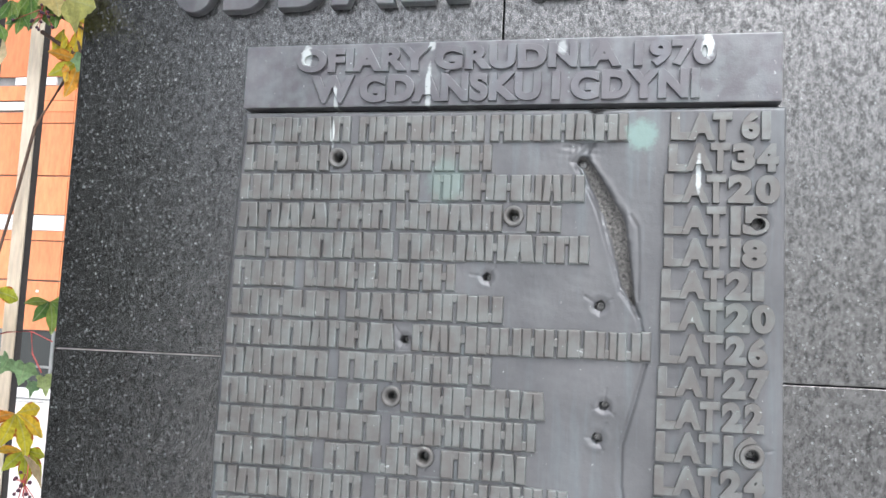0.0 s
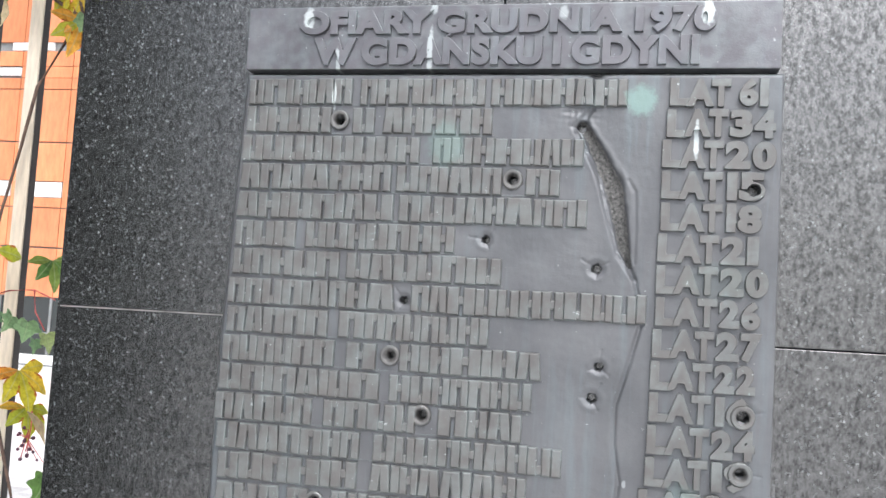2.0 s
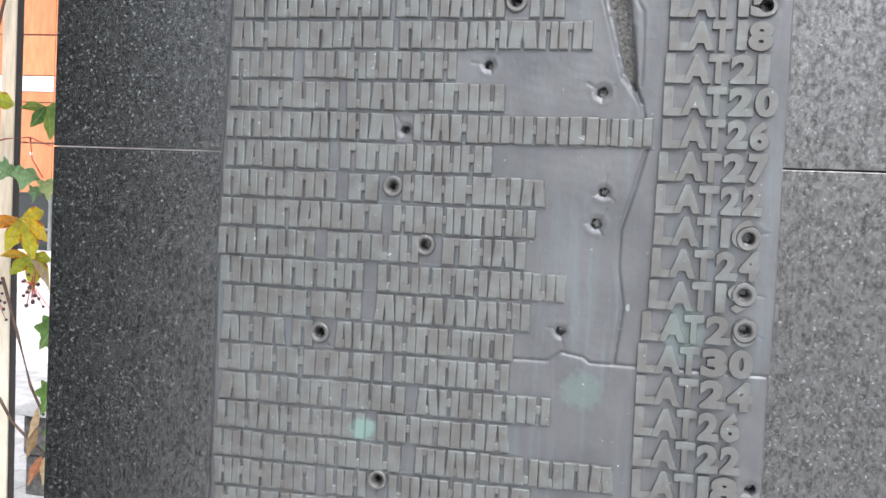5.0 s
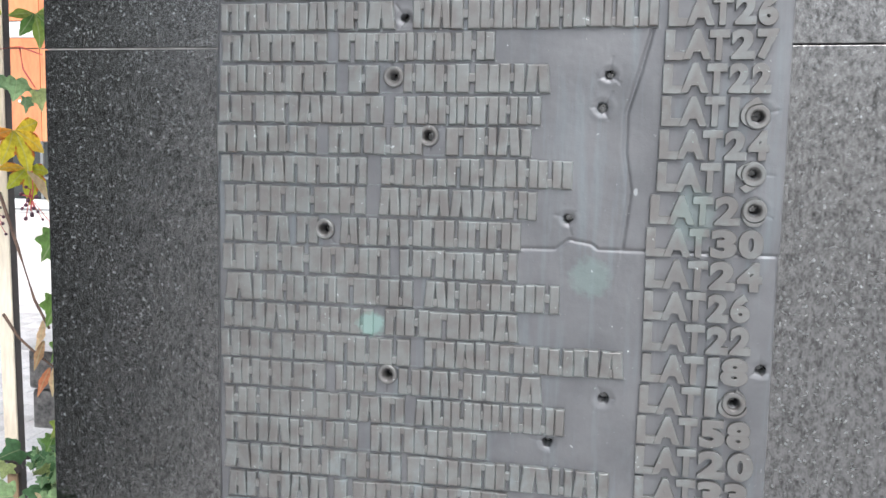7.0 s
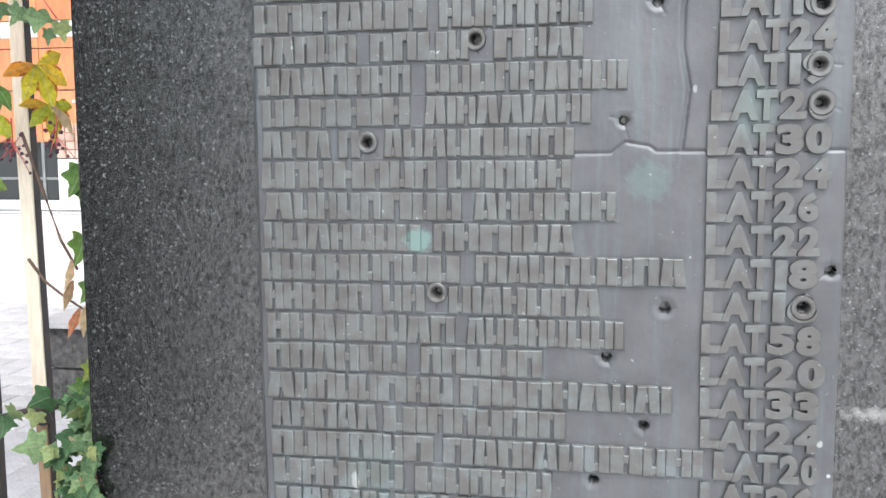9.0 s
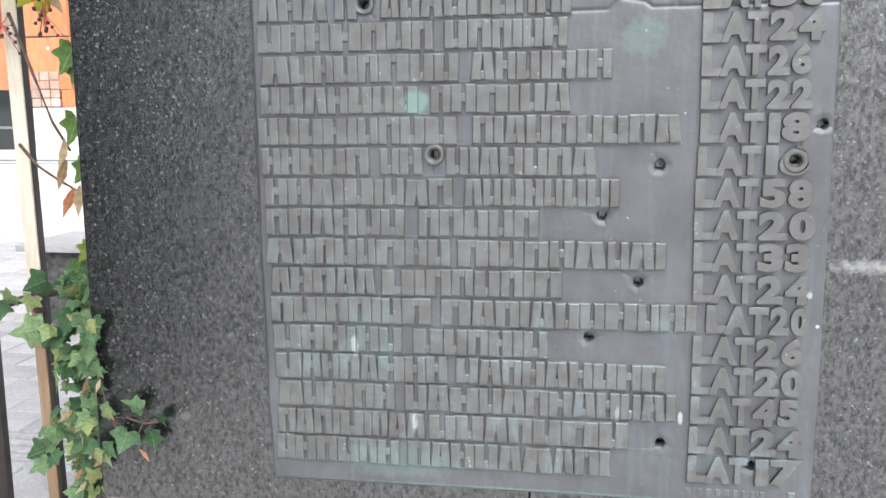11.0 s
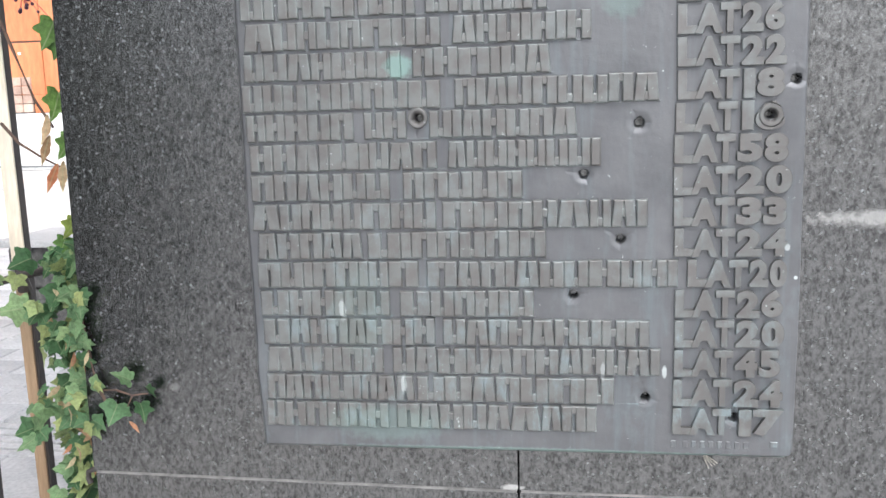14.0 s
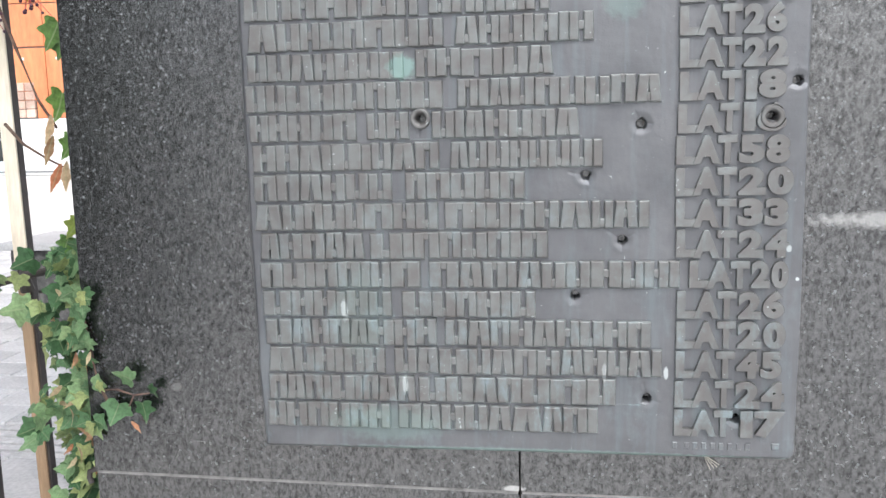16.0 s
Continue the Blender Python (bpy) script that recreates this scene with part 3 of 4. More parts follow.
rng = random.Random(4)
for n, (words, ends, (left, right), age) in enumerate(ROWS):
    base = TOP_ROW - n * PITCH
    inside = [(hx, r * 0.001) for hx, hz, r in HOLES if base - 0.004 < hz - SLOPE * hx < base + TALL + 0.004]
    bm = boxed(ends[0] - 0.003, ends[-1] + 0.003, -0.0008, 0.012, base - 0.0022, base + 0.0008, 0.0006)
    lift(bm)
    row = part("row_strip", bm, BRONZE, plaque, "thin cast ledge under one row")
    for k, word in enumerate(words.split()):
        x, unit = ends[2 * k], (ends[2 * k + 1] - ends[2 * k]) / sum(map(int, word))
        for c in word:
            w = int(c)
            a, b = x - 0.0004, x + w * unit - 0.0004
            x += w * unit
            if any(a - 0.0045 < hx < b + 0.0045 for hx, r in inside):
                continue
            bm = bmesh.new()
            tall, jog, proud = TALL * rng.uniform(0.97, 1.01), rng.uniform(-0.001, 0.001), -0.0075 + rng.uniform(-0.0013, 0.0013)
            low, high = base + jog, base + jog + tall
            wide = b - a
            count = 1 if w < 5 else 2
            if count == 1:
                bar(bm, a, b, low, high, proud)
            else:
                cut = wide * rng.uniform(0.09, 0.19)
                stroke = (wide - cut * (count - 1)) / count
                lean = rng.choice((0.0, 0.0, 0.0, 0.0, 0.10)) * wide
                bar(bm, a + max(0.0, -lean), a + max(0.0, -lean) + stroke, low, high, proud, lean=lean)
                bar(bm, b - max(0.0, -lean) - stroke, b - max(0.0, -lean), low, high, proud, lean=-lean)
                foot = rng.choice((0.03, 0.36, 0.68))  # a lower web ties the two bars of one piece
                bar(bm, a + stroke * 0.7, b - stroke * 0.7, low + tall * foot, low + tall * (foot + 0.33), proud + 0.0018)
            lift(bm)
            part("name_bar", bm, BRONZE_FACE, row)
    first = left + (0.118 if age == "61" else 0.113 if age == "17" else 0.1065)
    share = 0.33 if age[0] == "1" else 0.66 if age[1] == "1" else 0.51
    split = first + share * (right - first)
    nudge = 0.004 if age[0] == "1" else 0.0
    for k, (ch, x0, x1) in enumerate([(c, left + p, left + q) for c, p, q in LAT] + [(age[0], first + nudge, split - 0.0005), (age[1], split + 0.0015, right)]):
        sway = rng.uniform(-0.0008, 0.0008)
        one = lettering(ch, x0, x1, base + sway, base + TALL + sway, 0.004, -0.0085 - 0.0011 * (k % 2), 0.045 if n in (10, 12, 13, 19) and k > 2 else 0.056)
        lift(one)
        pierced(one)
        part("letter", one, BRONZE_FACE, row)

# collars of metal round the holes that pierce the rows
for hx, hz, r in HOLES:
    if (hx, hz) in CUPS or (hx < 0.1 and abs(hx) > 0.02 and (hx, hz) != (-0.154, 1.636)):
        bm = bmesh.new()
        rings = []
        outer = 0.0215 if (hx, hz) in CUPS else 0.0195
        for q, y in ((outer, 0.004), (outer - 0.0012, -0.0062), (outer - 0.0032, -0.0078), (0.0132, -0.0074), (0.0108, -0.0052), (r * 0.0010, 0.0005), (r * 0.00092, 0.012), (r * 0.0009, 0.022)):
            rings.append([bm.verts.new((hx + q * math.cos(a), y, hz + q * math.sin(a) * 1.02)) for a in (2 * math.pi * k / 28 for k in range(28))])
        for a, b in zip(rings, rings[1:]):
            for k in range(28):
                bm.faces.new((a[k], a[(k + 1) % 28], b[(k + 1) % 28], b[k]))
        part("hole_collar", bm, BRONZE_FACE, plaque)

# small signature at the lower corner, as plain bars
for k in range(9):
    bm = bmesh.new()
    x = 0.285 + k * 0.0155 + (0.006 if k > 0 else 0)
    bar(bm, x, x + 0.0095, 0.3655, 0.3795, -0.0012, 0.0008)
    lift(bm)
    part("signature_bar", bm, BRONZE, plaque)
bm = bmesh.new()
bar(bm, 0.462, 0.476, 0.372, 0.384, -0.0012, 0.0008)
part("signature_bar", bm, BRONZE, plaque)

# ---- large bronze letters above the plaque ----
motto = empty("motto_lettering", "large weathered bronze letters fixed to the granite wall", "lettering")
for ch, x0, x1 in (("O", -0.680, -0.584), ("D", -0.566, -0.471), ("D", -0.449, -0.350), ("A", -0.340, -0.209), ("L", -0.197, -0.132), ("I", -0.109, -0.067),
                   ("Ż", 0.052, 0.150), ("Y", 0.165, 0.270), ("C", 0.308, 0.400), ("I", 0.450, 0.475), ("E", 0.505, 0.585)):
    low = 2.274 + 0.012 * (x0 + 0.68)
    bm = lettering(ch, x0, x1, low, low + (0.135 if ch != "Ż" else 0.165), 0.032, 0.004, 0.05)
    lift(bm)
    part("letter", bm, BRONZE_TITLE, motto)

# ---- iron fence beside the wall ----
fence = empty("iron_fence", "dark iron fence post with tan front face, overgrown with creeper", "fence")
def leaning(bm):
    """The post is bent a little towards the wall at its foot."""
    for vert in bm.verts:
        vert.co.x += 0.018 * max(0.0, 1 - vert.co.z / 1.3)
    return bm


def post_bm(x0, x1, y0, y1, z0, z1, bevel):
    bm = boxed(x0, x1, y0, y1, z0, z1, bevel)
    bmesh.ops.bisect_plane(bm, geom=bm.verts[:] + bm.edges[:] + bm.faces[:], plane_co=(0, 0, 1.3), plane_no=(0, 0, 1)) if z0 < 1.3 < z1 else None
    return leaning(bm)


part("post", post_bm(-1.226, -1.191, 0.302, 0.325, 0.0, 2.75, 0.003), IRON, fence)
# strips added to set the post's bright front face against its dark side
part("batten", post_bm(-1.227, -1.192, 0.296, 0.3015, 0.650, 2.74, 0.0015), FRONT_TAN, fence, "pale tan weathered front strip")
# the lower strip's brown paints in the shade down there
part("batten", post_bm(-1.225, -1.197, 0.296, 0.3015, 0.02, 0.612, 0.0015), FRONT_TAN_SHADED, fence, "front strip with its shade painted in as brown")
bm = bmesh.new()
tube(bm, [(-1.9, 0.286, 0.46), (-1.6, 0.286, 0.525), (-1.30, 0.284, 0.603), (-1.20, 0.284, 0.63), (-1.13, 0.286, 0.645), (-0.95, 0.296, 0.665)], 0.0095, sides=10)
part("rail", bm, IRON, fence)
bm = bmesh.new()
tube(bm, [(-1.192, 0.300, 0.595), (-1.192, 0.290, 0.63), (-1.191, 0.300, 0.672)], 0.017, 0.010, 10)
part("weld_collar", bm, IRON, fence)
part("post", boxed(-1.36, -1.325, 0.302, 0.325, 0.0, 2.75, 0.003), IRON, fence)
clamp = empty("wall_clamp", "small dark bent metal clamp at the wall's lower joint", "clamp")
bm = bmesh.new()
tube(bm, [(-0.885, 0.045, 0.262), (-0.902, 0.042, 0.262), (-0.912, 0.04, 0.258), (-0.914, 0.04, 0.244), (-0.909, 0.04, 0.232)], 0.006, 0.006, 8)
part("bracket", bm, IRON, clamp)


# ---- leaves ----
def leaf_mesh(name, outline, curl, mat):
    """A leaf of unit length with a folded midrib, stalk at the origin, tip along +z, facing -y; built with real thickness."""
    bm = bmesh.new()
    fine = [outline[0]]
    for k, (p, q) in enumerate(zip(outline, outline[1:])):  # bowed, slightly toothed edges
        nx, nz = q[1] - p[1], p[0] - q[0]
        for f in (0.34, 0.67):
            out = 0.09 if (k + round(3 * f)) % 2 else 0.03
            fine.append((max(0.01, p[0] + f * (q[0] - p[0]) + out * nx), p[1] + f * (q[1] - p[1]) + out * nz))
        fine.append(q)
    full = fine + [(-x, z) for x, z in fine[-2:0:-1]]
    def bend(x, z):
        return 0.22 * abs(x) - curl * z * z + 0.05 * math.sin(9 * z) * x
    tops = [bm.verts.new((x, bend(x, z), z)) for x, z in full]
    mids = [bm.verts.new((0.0, bend(0, z) + 0.03, z)) for z in (0.12, 0.38, 0.62)]
    n = len(full)
    for i in range(n):
        a, b = tops[i], tops[(i + 1) % n]
        near = min(mids, key=lambda m: (m.co - (a.co + b.co) / 2).length)
        bm.faces.new((a, b, near))
    bmesh.ops.holes_fill(bm, edges=[e for e in bm.edges if e.is_boundary], sides=5)
    bmesh.ops.recalc_face_normals(bm, faces=bm.faces[:])
    bmesh.ops.solidify(bm, geom=bm.faces[:], thickness=0.012)
    me = bpy.data.meshes.new(name)
    bm.to_mesh(me)
    bm.free()
    me.materials.append(mat)
    return me


IVY_LINE = [(0.0, 0.10), (0.16, -0.02), (0.44, 0.06), (0.36, 0.26), (0.52, 0.50), (0.26, 0.54), (0.15, 0.66), (0.0, 1.0)]
IVY_WIDE = [(0.0, 0.08), (0.22, -0.06), (0.40, 0.04), (0.48, 0.22), (0.62, 0.42), (0.36, 0.50), (0.18, 0.70), (0.0, 0.95)]
LEAFLET = [(0.0, 0.0), (0.06, 0.12), (0.14, 0.30), (0.22, 0.52), (0.20, 0.66), (0.13, 0.78), (0.07, 0.90), (0.0, 1.0)]
CURLED = [(0.0, 0.0), (0.08, 0.15), (0.12, 0.4), (0.16, 0.55), (0.09, 0.7), (0.05, 0.85), (0.02, 0.93), (0.0, 1.0)]
IVY_LEAVES = [leaf_mesh("leaf", IVY_LINE, 0.18, IVY), leaf_mesh("leaf", IVY_WIDE, 0.30, IVY), leaf_mesh("leaf", IVY_LINE, -0.1, IVY)]
GREEN_LEAFLET, YELLOW_LEAFLET = leaf_mesh("leaflet", LEAFLET, 0.22, CREEPER), leaf_mesh("leaflet", LEAFLET, 0.25, YELLOW)
BRIGHT_LEAF = leaf_mesh("leaf", IVY_LINE, 0.18, CREEPER)
BROAD_LEAF = leaf_mesh("leaf", IVY_WIDE, 0.15, TURNING)
DRY_LEAF = leaf_mesh("dry_leaf", CURLED, 0.4, DRY)


def put_leaf(parent, me, x, y, z, size, turn, nod=0.0, swing=0.0):
    """Sets one leaf; turn: degrees its tip leans clockwise from straight up; nod: tips it towards the viewer; swing: about the upright."""
    ob = new(me.name.split(".")[0], me)
    ob.parent = parent
    ob.matrix_basis = Matrix.Translation((x, y, z)) @ pose(0, 0, 0, 0, 0, swing) @ pose(0, 0, 0, nod, 0, 0) @ pose(0, 0, 0, 0, turn, 0) @ Matrix.Scale(size, 4)
    return ob


def fan(parent, me, x, y, z, size, hang, nod=10.0, swing=0.0, count=5):
    """A hand-shaped creeper leaf of several leaflets spreading from one point; hang: where its middle leaflet points."""
    for k in range(count):
        off = k - (count - 1) / 2
        put_leaf(parent, me, x, y - 0.002 * k, z, size * (1 - 0.13 * abs(off)), hang + off * 46, nod + 6 * off, swing)


def stalk(parent, name, points, r0, r1, mat):
    bm = bmesh.new()
    tube(bm, points, r0, r1)
    return part(name, bm, mat, parent, "", True)


rng = random.Random(11)
ivy = empty("ivy", "dense green ivy climbing beside the granite wall, some leaves dry", "ivy")
for k in range(4):
    px = -0.99 + 0.03 * k
    stalk(ivy, "stem", [(px + 0.02 * math.sin(3 * h + k), 0.17 + 0.02 * math.cos(4 * h + k), h) for h in [0.02 + 0.07 * i for i in range(11)]], 0.005, 0.003, STEM)
for k in range(520):
    h = rng.random() ** 0.9
    z = 0.03 + 0.70 * h
    mid = -0.950 - 0.03 * max(0.0, 1 - z / 0.45) + 0.02 * math.sin(9 * z)
    spread = 0.085 + 0.025 * math.sin(23 * z) if 0.22 < z < 0.6 else 0.06
    x = mid + max(-1.4, min(1.4, rng.gauss(0, 0.6))) * spread
    y = 0.16 + rng.uniform(-0.07, 0.07)
    if x > -0.90:
        y = max(y, 0.04)
    put_leaf(ivy, rng.choice(IVY_LEAVES), x, y, z, rng.choice((0.026, 0.034, 0.042, 0.048, 0.056)) * rng.uniform(0.9, 1.1), 180 + rng.gauss(0, 65), rng.uniform(-50, 40), rng.uniform(-60, 60))
for k in range(24):  # leaves that lap over the wall's edge
    put_leaf(ivy, rng.choice(IVY_LEAVES), rng.uniform(-0.91, -0.872), rng.uniform(-0.004, 0.014), rng.uniform(0.36, 0.66), rng.uniform(0.03, 0.045), 180 + rng.gauss(0, 55), rng.uniform(5, 25), rng.uniform(-15, 15))
for k in range(26):
    put_leaf(ivy, DRY_LEAF, -0.945 + rng.uniform(-0.05, 0.05), 0.08 + rng.uniform(-0.02, 0.03), rng.uniform(0.25, 0.66), rng.uniform(0.03, 0.05), 180 + rng.gauss(0, 60), rng.uniform(-20, 30), rng.uniform(-60, 60))
stalk(ivy, "stem", [(-0.905, 0.05, 0.62), (-0.885, 0.022, 0.575), (-0.872, 0.016, 0.52), (-0.862, 0.014, 0.465), (-0.845, 0.014, 0.425), (-0.828, 0.016, 0.395)], 0.0045, 0.003, STEM)
stalk(ivy, "stem", [(-0.852, 0.014, 0.447), (-0.82, 0.012, 0.449), (-0.785, 0.014, 0.438), (-0.752, 0.016, 0.442)], 0.0028, 0.0018, STEM)
stalk(ivy, "stem", [(-0.785, 0.014, 0.438), (-0.795, 0.01, 0.415)], 0.002, 0.0015, STEM)
put_leaf(ivy, IVY_LEAVES[0], -0.778, 0.004, 0.470, 0.048, -62, 12, -10)
put_leaf(ivy, IVY_LEAVES[1], -0.812, 0.004, 0.425, 0.055, 205, 12, 10)
put_leaf(ivy, IVY_LEAVES[0], -0.765, 0.004, 0.428, 0.048, 172, 14, -8)
put_leaf(ivy, IVY_LEAVES[2], -0.748, 0.006, 0.462, 0.032, 150, 14, -30)
put_leaf(ivy, IVY_LEAVES[0], -0.862, 0.004, 0.462, 0.028, 120, 14, -10)
put_leaf(ivy, DRY_LEAF, -0.792, 0.006, 0.385, 0.03, 140, 10, 20)
put_leaf(ivy, DRY_LEAF, -0.868, 0.006, 0.53, 0.028, 200, 10, 20)
# shoots reaching out towards the rail
for x, z, size, turn in ((-1.10, 0.690, 0.060, 250), (-1.14, 0.655, 0.05, 200), (-1.19, 0.655, 0.052, 230), (-1.23, 0.64, 0.06, 190), (-1.12, 0.575, 0.08, 262), (-1.05, 0.69, 0.055, 210),
                         (-1.27, 0.655, 0.05, 245), (-1.06, 0.53, 0.06, 215)):
    put_leaf(ivy, rng.choice(IVY_LEAVES), x, 0.20, z, size, turn, rng.uniform(-10, 20), rng.uniform(-20, 20))
# upper ivy leaves peeping out from behind the wall's edge
for x, z, size, turn in ((-0.985, 1.205, 0.085, 205), (-0.985, 1.165, 0.055, 190), (-0.99, 1.060, 0.085, 200), (-0.975, 1.02, 0.045, 180), (-0.975, 0.96, 0.07, 215), (-0.975, 0.78, 0.06, 220), (-1.005, 0.745, 0.055, 200)):
    put_leaf(ivy, BRIGHT_LEAF, x + 0.016, 0.16, z, size * 0.85, turn, rng.uniform(-5, 20), rng.uniform(-15, 15))
for x, z, turn in ((-1.00, 1.01, 190), (-0.998, 0.965, 200), (-0.985, 0.905, 205), (-0.972, 0.91, 188)):
    put_leaf(ivy, DRY_LEAF, x, 0.15, z, 0.065, turn, 10, rng.uniform(-40, 40))
stalk(ivy, "stem", [(-0.96, 0.17, 0.70), (-0.965, 0.17, 0.9), (-0.96, 0.17, 1.05), (-0.962, 0.17, 1.22)], 0.004, 0.003, STEM)

creeper = empty("virginia_creeper", "yellow and green autumn creeper with dark berries on the fence", "creeper")
stalk(creeper, "stem", [(-1.03, 0.25, 2.50), (-1.09, 0.26, 2.22), (-1.17, 0.27, 2.10), (-1.20, 0.27, 1.95), (-1.235, 0.27, 1.80), (-1.27, 0.27, 1.6)], 0.005, 0.003, STEM)
stalk(creeper, "stem", [(-1.19, 0.27, 1.28), (-1.13, 0.25, 1.15), (-1.07, 0.22, 1.04), (-1.02, 0.2, 0.98)], 0.004, 0.003, STEM)
stalk(creeper, "stem", [(-1.19, 0.27, 0.99), (-1.13, 0.24, 0.945), (-1.06, 0.21, 0.915), (-0.97, 0.18, 0.88)], 0.004, 0.002, STEM)
stalk(creeper, "stem", [(-1.24, 0.25, 2.42), (-1.12, 0.24, 2.37), (-0.98, 0.22, 2.30)], 0.004, 0.003, STEM)
stalk(creeper, "stem", [(-1.16, 0.25, 2.33), (-1.06, 0.24, 2.27), (-0.97, 0.22, 2.23)], 0.006, 0.004, STEM)
stalk(creeper, "stem", [(-1.05, 0.25, 2.45), (-1.06, 0.24, 2.33), (-1.02, 0.22, 2.23)], 0.005, 0.003, STEM)
stalk(creeper, "stalk", [(-1.30, 0.26, 1.57), (-1.17, 0.24, 1.605), (-1.09, 0.22, 1.61), (-1.02, 0.2, 1.59)], 0.002, 0.0015, RED_STEM)
stalk(creeper, "stalk", [(-1.09, 0.22, 1.61), (-1.075, 0.21, 1.56), (-1.04, 0.2, 1.52)], 0.002, 0.0015, RED_STEM)
for x, z, size, turn in ((-1.22, 2.395, 0.075, 185), (-1.17, 2.405, 0.085, 178), (-1.115, 2.40, 0.08, 165), (-1.25, 2.34, 0.06, 200), (-1.19, 2.36, 0.05, 190), (-1.14, 2.38, 0.055, 150)):
    fan(creeper, GREEN_LEAFLET, x, 0.21, z, size, turn, 14, rng.uniform(-20, 20), 3)
put_leaf(creeper, DRY_LEAF, -1.235, 0.21, 2.300, 0.07, 175, 12)
for x, z, size, turn in ((-1.095, 2.325, 0.065, 160), (-1.050, 2.335, 0.07, 195), (-1.02, 2.315, 0.06, 175), (-1.085, 2.285, 0.055, 120), (-1.035, 2.27, 0.06, 205), (-1.075, 2.255, 0.05, 170)):
    put_leaf(creeper, YELLOW_LEAFLET, x, 0.235, z, size, turn, rng.uniform(0, 30), rng.uniform(-30, 30))
fan(creeper, YELLOW_LEAFLET, -1.030, 0.22, 2.245, 0.09, 200, 16, 0, 5)
put_leaf(creeper, IVY_LEAVES[1], -1.005, 0.19, 2.255, 0.05, 185, 10)
# one broad leaf, half turned, lapping the wall's corner
put_leaf(creeper, BROAD_LEAF, -0.915, -0.012, 2.304, 0.10, 108, 8, -6)
stalk(creeper, "stalk", [(-1.04, 0.2, 2.36), (-0.98, 0.08, 2.335), (-0.915, -0.01, 2.305)], 0.002, 0.0015, RED_STEM)
for k in range(16):
    put_leaf(creeper, YELLOW_LEAFLET, rng.uniform(-1.10, -1.01), rng.uniform(0.22, 0.28), rng.uniform(2.25, 2.37), rng.uniform(0.045, 0.07), 180 + rng.gauss(0, 50), rng.uniform(0, 30), rng.uniform(-40, 40))
put_leaf(creeper, BROAD_LEAF, -1.10, 0.19, 2.42, 0.08, 165, 15, 10)
fan(creeper, GREEN_LEAFLET, -1.040, 0.21, 1.680, 0.075, 178, 22, 0)
put_leaf(creeper, YELLOW_LEAFLET, -1.205, 0.22, 1.700, 0.09, 100, 10)
fan(creeper, YELLOW_LEAFLET, -1.235, 0.22, 1.670, 0.08, 180, 20)
for x, z, s, t in ((-1.16, 1.55, 0.055, 220), (-1.12, 1.54, 0.055, 190), (-1.07, 1.515, 0.05, 170), (-1.10, 1.50, 0.04, 185), (-1.03, 1.525, 0.035, 180), (-1.21, 1.56, 0.05, 200)):
    put_leaf(creeper, rng.choice(IVY_LEAVES), x + 0.035, 0.2, z, s, t, 15, rng.uniform(-20, 20))
fan(creeper, YELLOW_LEAFLET, -1.100, 0.21, 1.425, 0.105, 165, 22, 0)
fan(creeper, YELLOW_LEAFLET, -1.085, 0.23, 1.340, 0.085, 185, 25, 0)
put_leaf(creeper, DRY_LEAF, -1.065, 0.2, 1.335, 0.085, 135, 20)
fan(creeper, GREEN_LEAFLET, -1.205, 0.2, 1.390, 0.09, 190, 20, 0, 3)
fan(creeper, YELLOW_LEAFLET, -1.235, 0.22, 1.330, 0.10, 185, 15, 10, 3)
fan(creeper, GREEN_LEAFLET, -1.265, 0.22, 1.180, 0.09, 180, 15, 10, 4)
fan(creeper, GREEN_LEAFLET, -1.295, 0.22, 1.020, 0.08, 200, 15, 10, 4)
put_leaf(creeper, DRY_LEAF, -1.265, 0.21, 0.950, 0.09, 185, 10)
for cx, cz in ((-1.06, 1.275), (-1.17, 1.25), (-1.13, 2.36)):
    stalk(creeper, "stalk", [(cx, 0.21, cz + 0.06), (cx + 0.005, 0.205, cz + 0.02), (cx, 0.2, cz - 0.03)], 0.0018, 0.0012, RED_STEM)
    for k in range(16):
        bx, by, bz = cx + rng.gauss(0, 0.026), 0.2 + rng.uniform(-0.012, 0.012), cz + rng.gauss(-0.012, 0.022)
        stalk(creeper, "stalk", [(cx, 0.205, cz + rng.uniform(-0.01, 0.02)), (bx, by, bz)], 0.001, 0.0008, RED_STEM)
        bm = bmesh.new()
        bmesh.ops.create_icosphere(bm, subdivisions=2, radius=0.0042 * rng.uniform(0.8, 1.15), matrix=Matrix.Translation((bx, by, bz)))
        part("berry", bm, BERRY, creeper, "", True)

thread = empty("loose_thread", "frayed pale thread hanging below the bronze plaque", "thread")
for k, (dx, dz) in enumerate(((0.020, -0.030), (0.026, -0.028), (0.014, -0.034), (0.030, -0.024))):
    bm = bmesh.new()
    tube(bm, [(0.345, 0.027, 0.353), (0.345 + dx * 0.4, 0.022, 0.353 + dz * 0.45), (0.345 + dx, 0.024, 0.353 + dz)], 0.0009, 0.0006, 4)
    part("strand", bm, THREAD, thread)

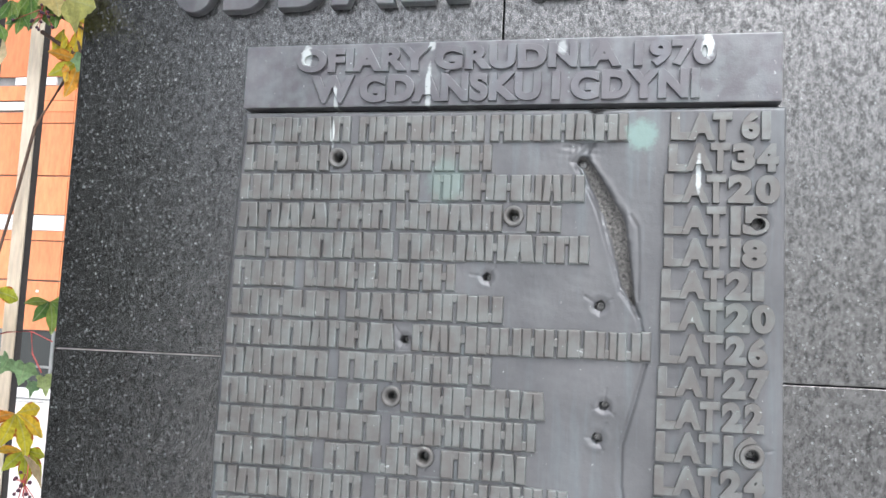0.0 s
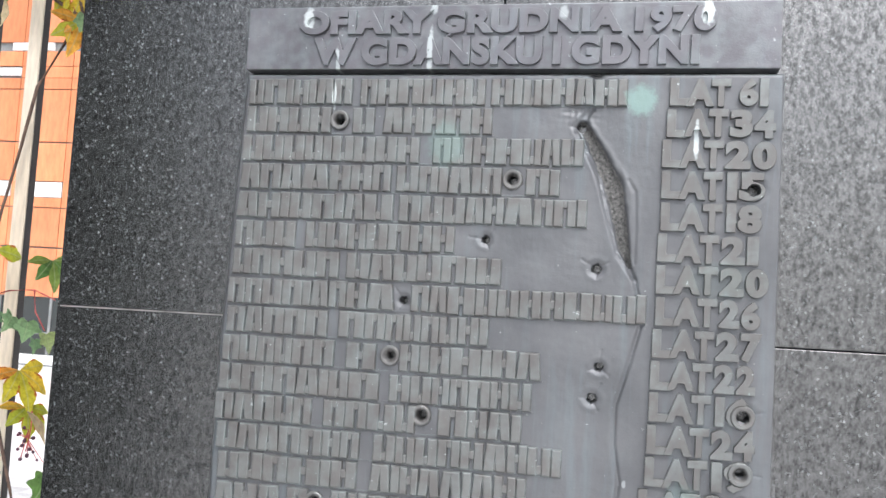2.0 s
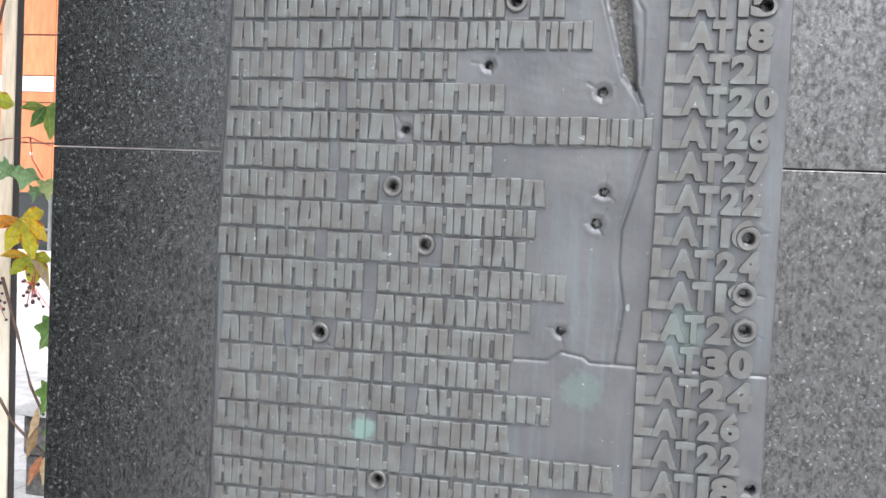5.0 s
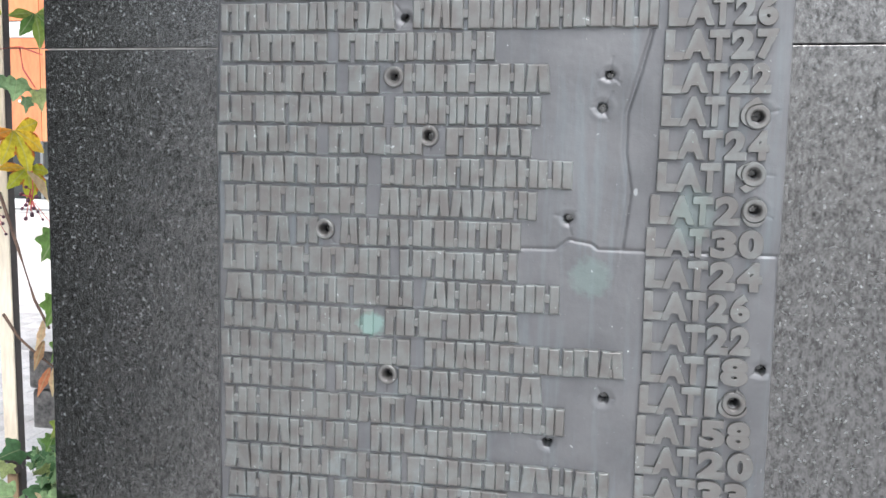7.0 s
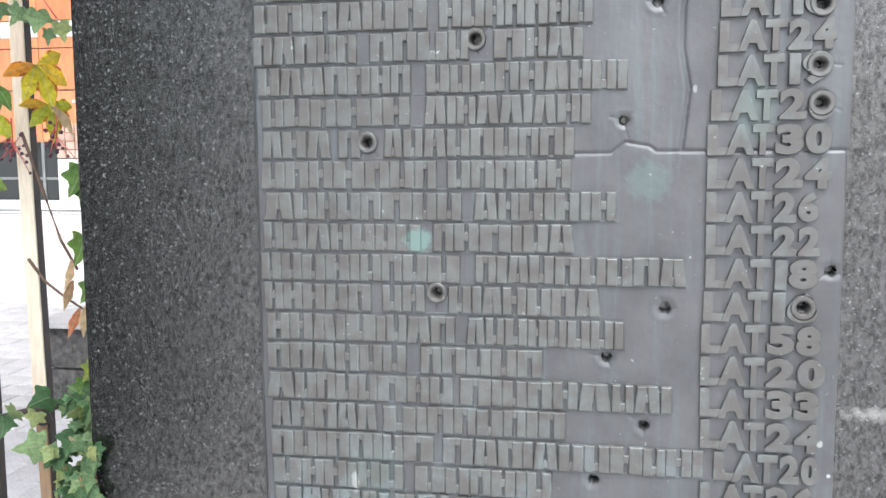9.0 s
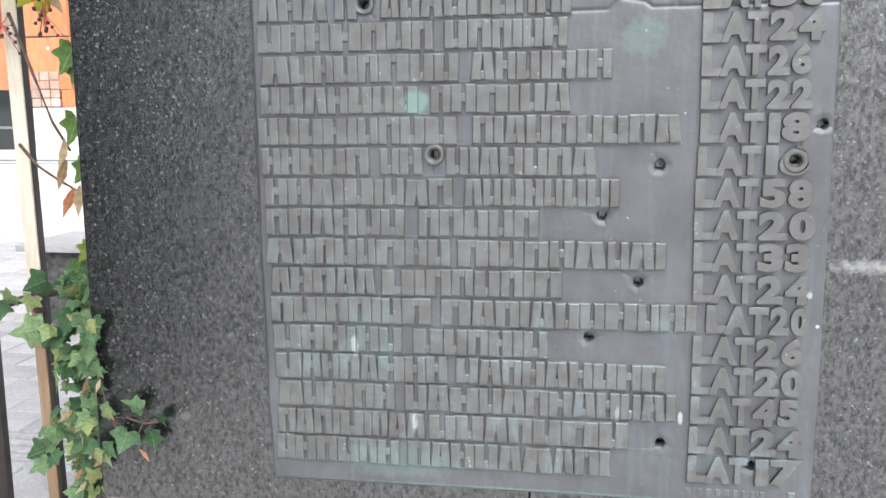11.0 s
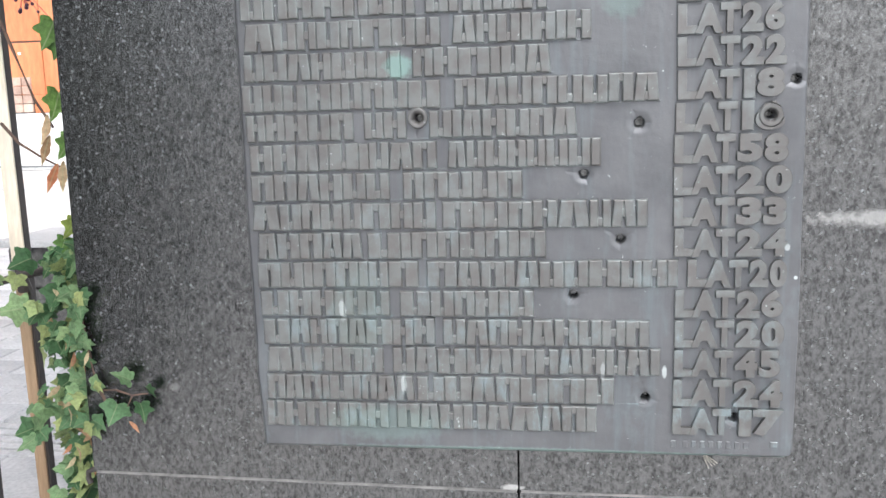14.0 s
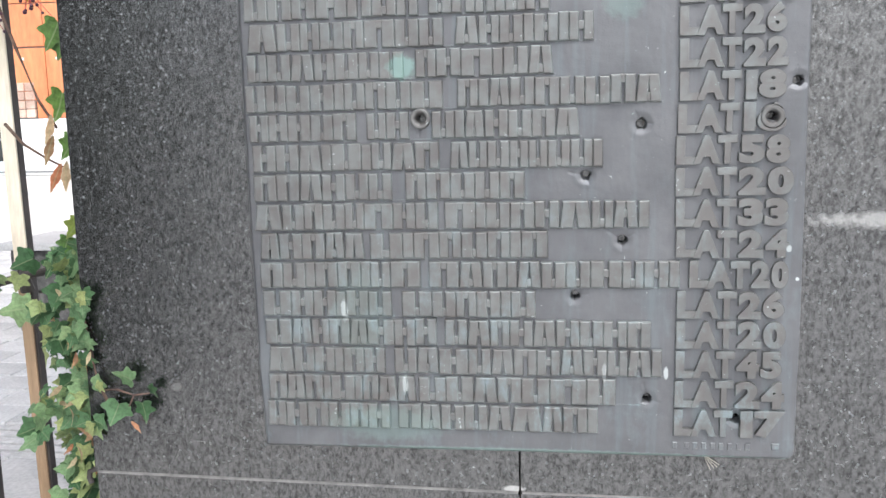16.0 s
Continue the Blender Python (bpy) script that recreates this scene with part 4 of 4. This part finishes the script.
# ---- the building across the street ----
FY = 14.0
building = empty("building", "orange terracotta clad building with white bands across the street", "building")
part("wall", boxed(-40, 14, FY + 0.06, FY + 8, 0.0, 14.0), GREY_FRAME, building)
part("roof", boxed(-40.2, 14.2, FY - 0.1, FY + 8.2, 14.0, 14.3, 0.03), GREY_FRAME, building)
part("spandrel", boxed(-40, 14, FY - 0.02, FY + 0.06, 0.0, 0.26, 0.01), WHITE, building)
part("plinth_line", boxed(-40, 14, FY - 0.05, FY + 0.06, 0.05, 0.08, 0.005), GREY_FRAME, building)
xs = [-16.6 + 1.16 * i for i in range(9)]
for i, x in enumerate(xs):
    for z0, z1 in ((1.40, 2.36), (2.39, 3.16), (3.70, 4.47), (4.50, 5.55), (5.57, 5.79), (6.04, 6.345), (6.535, 7.9), (7.95, 9.2), (9.25, 10.6)):
        part("cladding_panel", boxed(x, x + 1.145, FY, FY + 0.058, z0, z1, 0.006), ORANGE, building)
    part("cladding_panel", boxed(x, x + 0.3, FY, FY + 0.058, 3.18, 3.69, 0.006), ORANGE, building)
    part("cladding_panel", boxed(x + 0.3, x + 1.145, FY, FY + 0.058, 3.18, 3.37, 0.006), ORANGE, building)
    win = part("window", boxed(x + 0.34, x + 1.12, FY + 0.02, FY + 0.059, 3.385, 3.685, 0.004), WHITE, building, "white bright window band")
    part("frame", boxed(x + 0.305, x + 0.335, FY - 0.005, FY + 0.0585, 3.38, 3.69, 0.003), GREY_FRAME, win)
    if x < -12.5:
        part("white_band", boxed(x, x + 1.15, FY - 0.01, FY + 0.0585, 5.84, 6.0, 0.004), WHITE, building)
    else:
        part("cladding_panel", boxed(x, x + 1.145, FY, FY + 0.058, 5.80, 6.03, 0.006), ORANGE, building)
    lo, hi = {3: (0.9, 1.15), 4: (0.0, 0.68)}.get(i, (0.2, 1.1))
    part("white_band", boxed(x + lo, x + hi, FY - 0.01, FY + 0.0585, 6.36, 6.52, 0.004), WHITE, building)
    for k in (0.35, 0.81):
        part("bolt", boxed(x + k - 0.03 - 0.12, x + k + 0.03 - 0.12, FY - 0.006, FY, 2.14, 2.19, 0.002), WHITE, building)
    win = part("window", boxed(x, x + 1.14, FY + 0.03, FY + 0.059, 0.27, 1.38, 0.004), PANE, building, "dark ground-floor window")
    part("frame", boxed(x + 1.10, x + 1.16, FY, FY + 0.0585, 0.27, 1.39, 0.004), GREY_FRAME, win)
    part("frame", boxed(x, x + 1.10, FY + 0.005, FY + 0.0585, 0.66, 0.71, 0.004), GREY_FRAME, win)
part("spandrel", boxed(-10.5, 14, FY - 0.025, FY - 0.006, 0.262, 1.06, 0.004), WHITE, building)
part("cladding_panel", boxed(-9.88, -8.72, FY - 0.02, FY - 0.006, 1.07, 1.395, 0.004), ORANGE, building)
rng = random.Random(8)
for i in range(3):
    for j in range(4):
        part("facing_stone", boxed(-10.5 + 0.2 * i, -10.32 + 0.2 * i, FY - 0.03 - rng.uniform(0, 0.02), FY + 0.03, 1.08 + 0.165 * j, 1.235 + 0.165 * j, 0.015), PINK_STONE, building)

# ---- added unseen wall beyond the viewer's left, darkens what the granite reflects ----
blocker_wall = tagged(part("wall_side", boxed(-1.7, -1.45, -1.70, -0.1, 0.0, 4.6, 0.01), DARK_BLOCKER), "added dark wall, unseen, that darkens the granite's reflections", "wall", kind="structure")

# ---- ground ----
ground = tagged(part("ground", boxed(-400, 400, -400, 400, -0.30, -0.012), GROUND), "pale concrete ground reaching to the horizon", "ground", kind="structure")
road = tagged(part("road", boxed(-40, 14, 5.1, 9.6, -0.1, -0.004), PAVING), "pale sunlit street surface", "road", kind="structure")
kerb = tagged(part("kerb", boxed(-40, 14, 4.98, 5.08, -0.1, 0.012, 0.006), PAVER), "grey concrete kerb along the street", "kerb", kind="structure")
far_kerb = tagged(part("kerb", boxed(-40, 14, 9.62, 9.9, -0.1, 0.05, 0.01), PAVER), "grey stone kerb before the building", "kerb", kind="structure")
grate = empty("drain_grate", "ribbed grey concrete drain strip in the pavement", "drain")
for k in range(5):
    part("rib", boxed(-2.6, -0.95, 0.70 + 0.055 * k, 0.738 + 0.055 * k, -0.02, 0.004, 0.004), PAVER, grate)
gate_stone = empty("stone_post", "low rough grey stone post with a thin cap slab", "stone post")
bm = boxed(-2.55, -2.05, 2.22, 2.6, -0.02, 0.19, 0.02)
part("block", bm, ROUGH_STONE, gate_stone)
part("block", boxed(-2.56, -2.05, 2.21, 2.6, 0.195, 0.395, 0.02), ROUGH_STONE, gate_stone)
part("cap", boxed(-2.60, -2.0, 2.17, 2.65, 0.397, 0.43, 0.006), PAVER, gate_stone, "smooth thin cap slab")

pavement = empty("pavement", "pavement of grey concrete blocks laid in running bond", "pavement", kind="structure")
shared = {}
def block_mesh(w, d):
    if (w, d) not in shared:
        me = bpy.data.meshes.new("paving_block")
        bm = boxed(-w / 2, w / 2, -d / 2, d / 2, -0.06, 0.0)
        bmesh.ops.bevel(bm, geom=[e for e in bm.edges if all(abs(v.co.z) < 1e-6 for v in e.verts)], offset=0.004, segments=1, affect="EDGES")
        bm.to_mesh(me)
        bm.free()
        me.materials.append(PAVER)
        shared[(w, d)] = me
    return shared[(w, d)]


rng = random.Random(5)
for row in range(22):
    y = 1.07 + row * 0.175
    for col in range(13):
        x = -1.0 - y * 0.45 - col * 0.2 + (0.1 if row % 2 else 0.0)
        ob = new("paving_block", block_mesh(0.195, 0.17))
        ob.parent = pavement
        ob.matrix_basis = Matrix.Translation((x, y, rng.uniform(-0.002, 0.002)))
for row in range(2):
    for col in range(6):
        ob = new("paving_block", block_mesh(0.345, 0.29))
        ob.parent = pavement
        ob.matrix_basis = Matrix.Translation((-0.8 - 0.35 * col + 0.1 * row, 0.24 + 0.30 * row + 0.02, rng.uniform(-0.002, 0.002)))
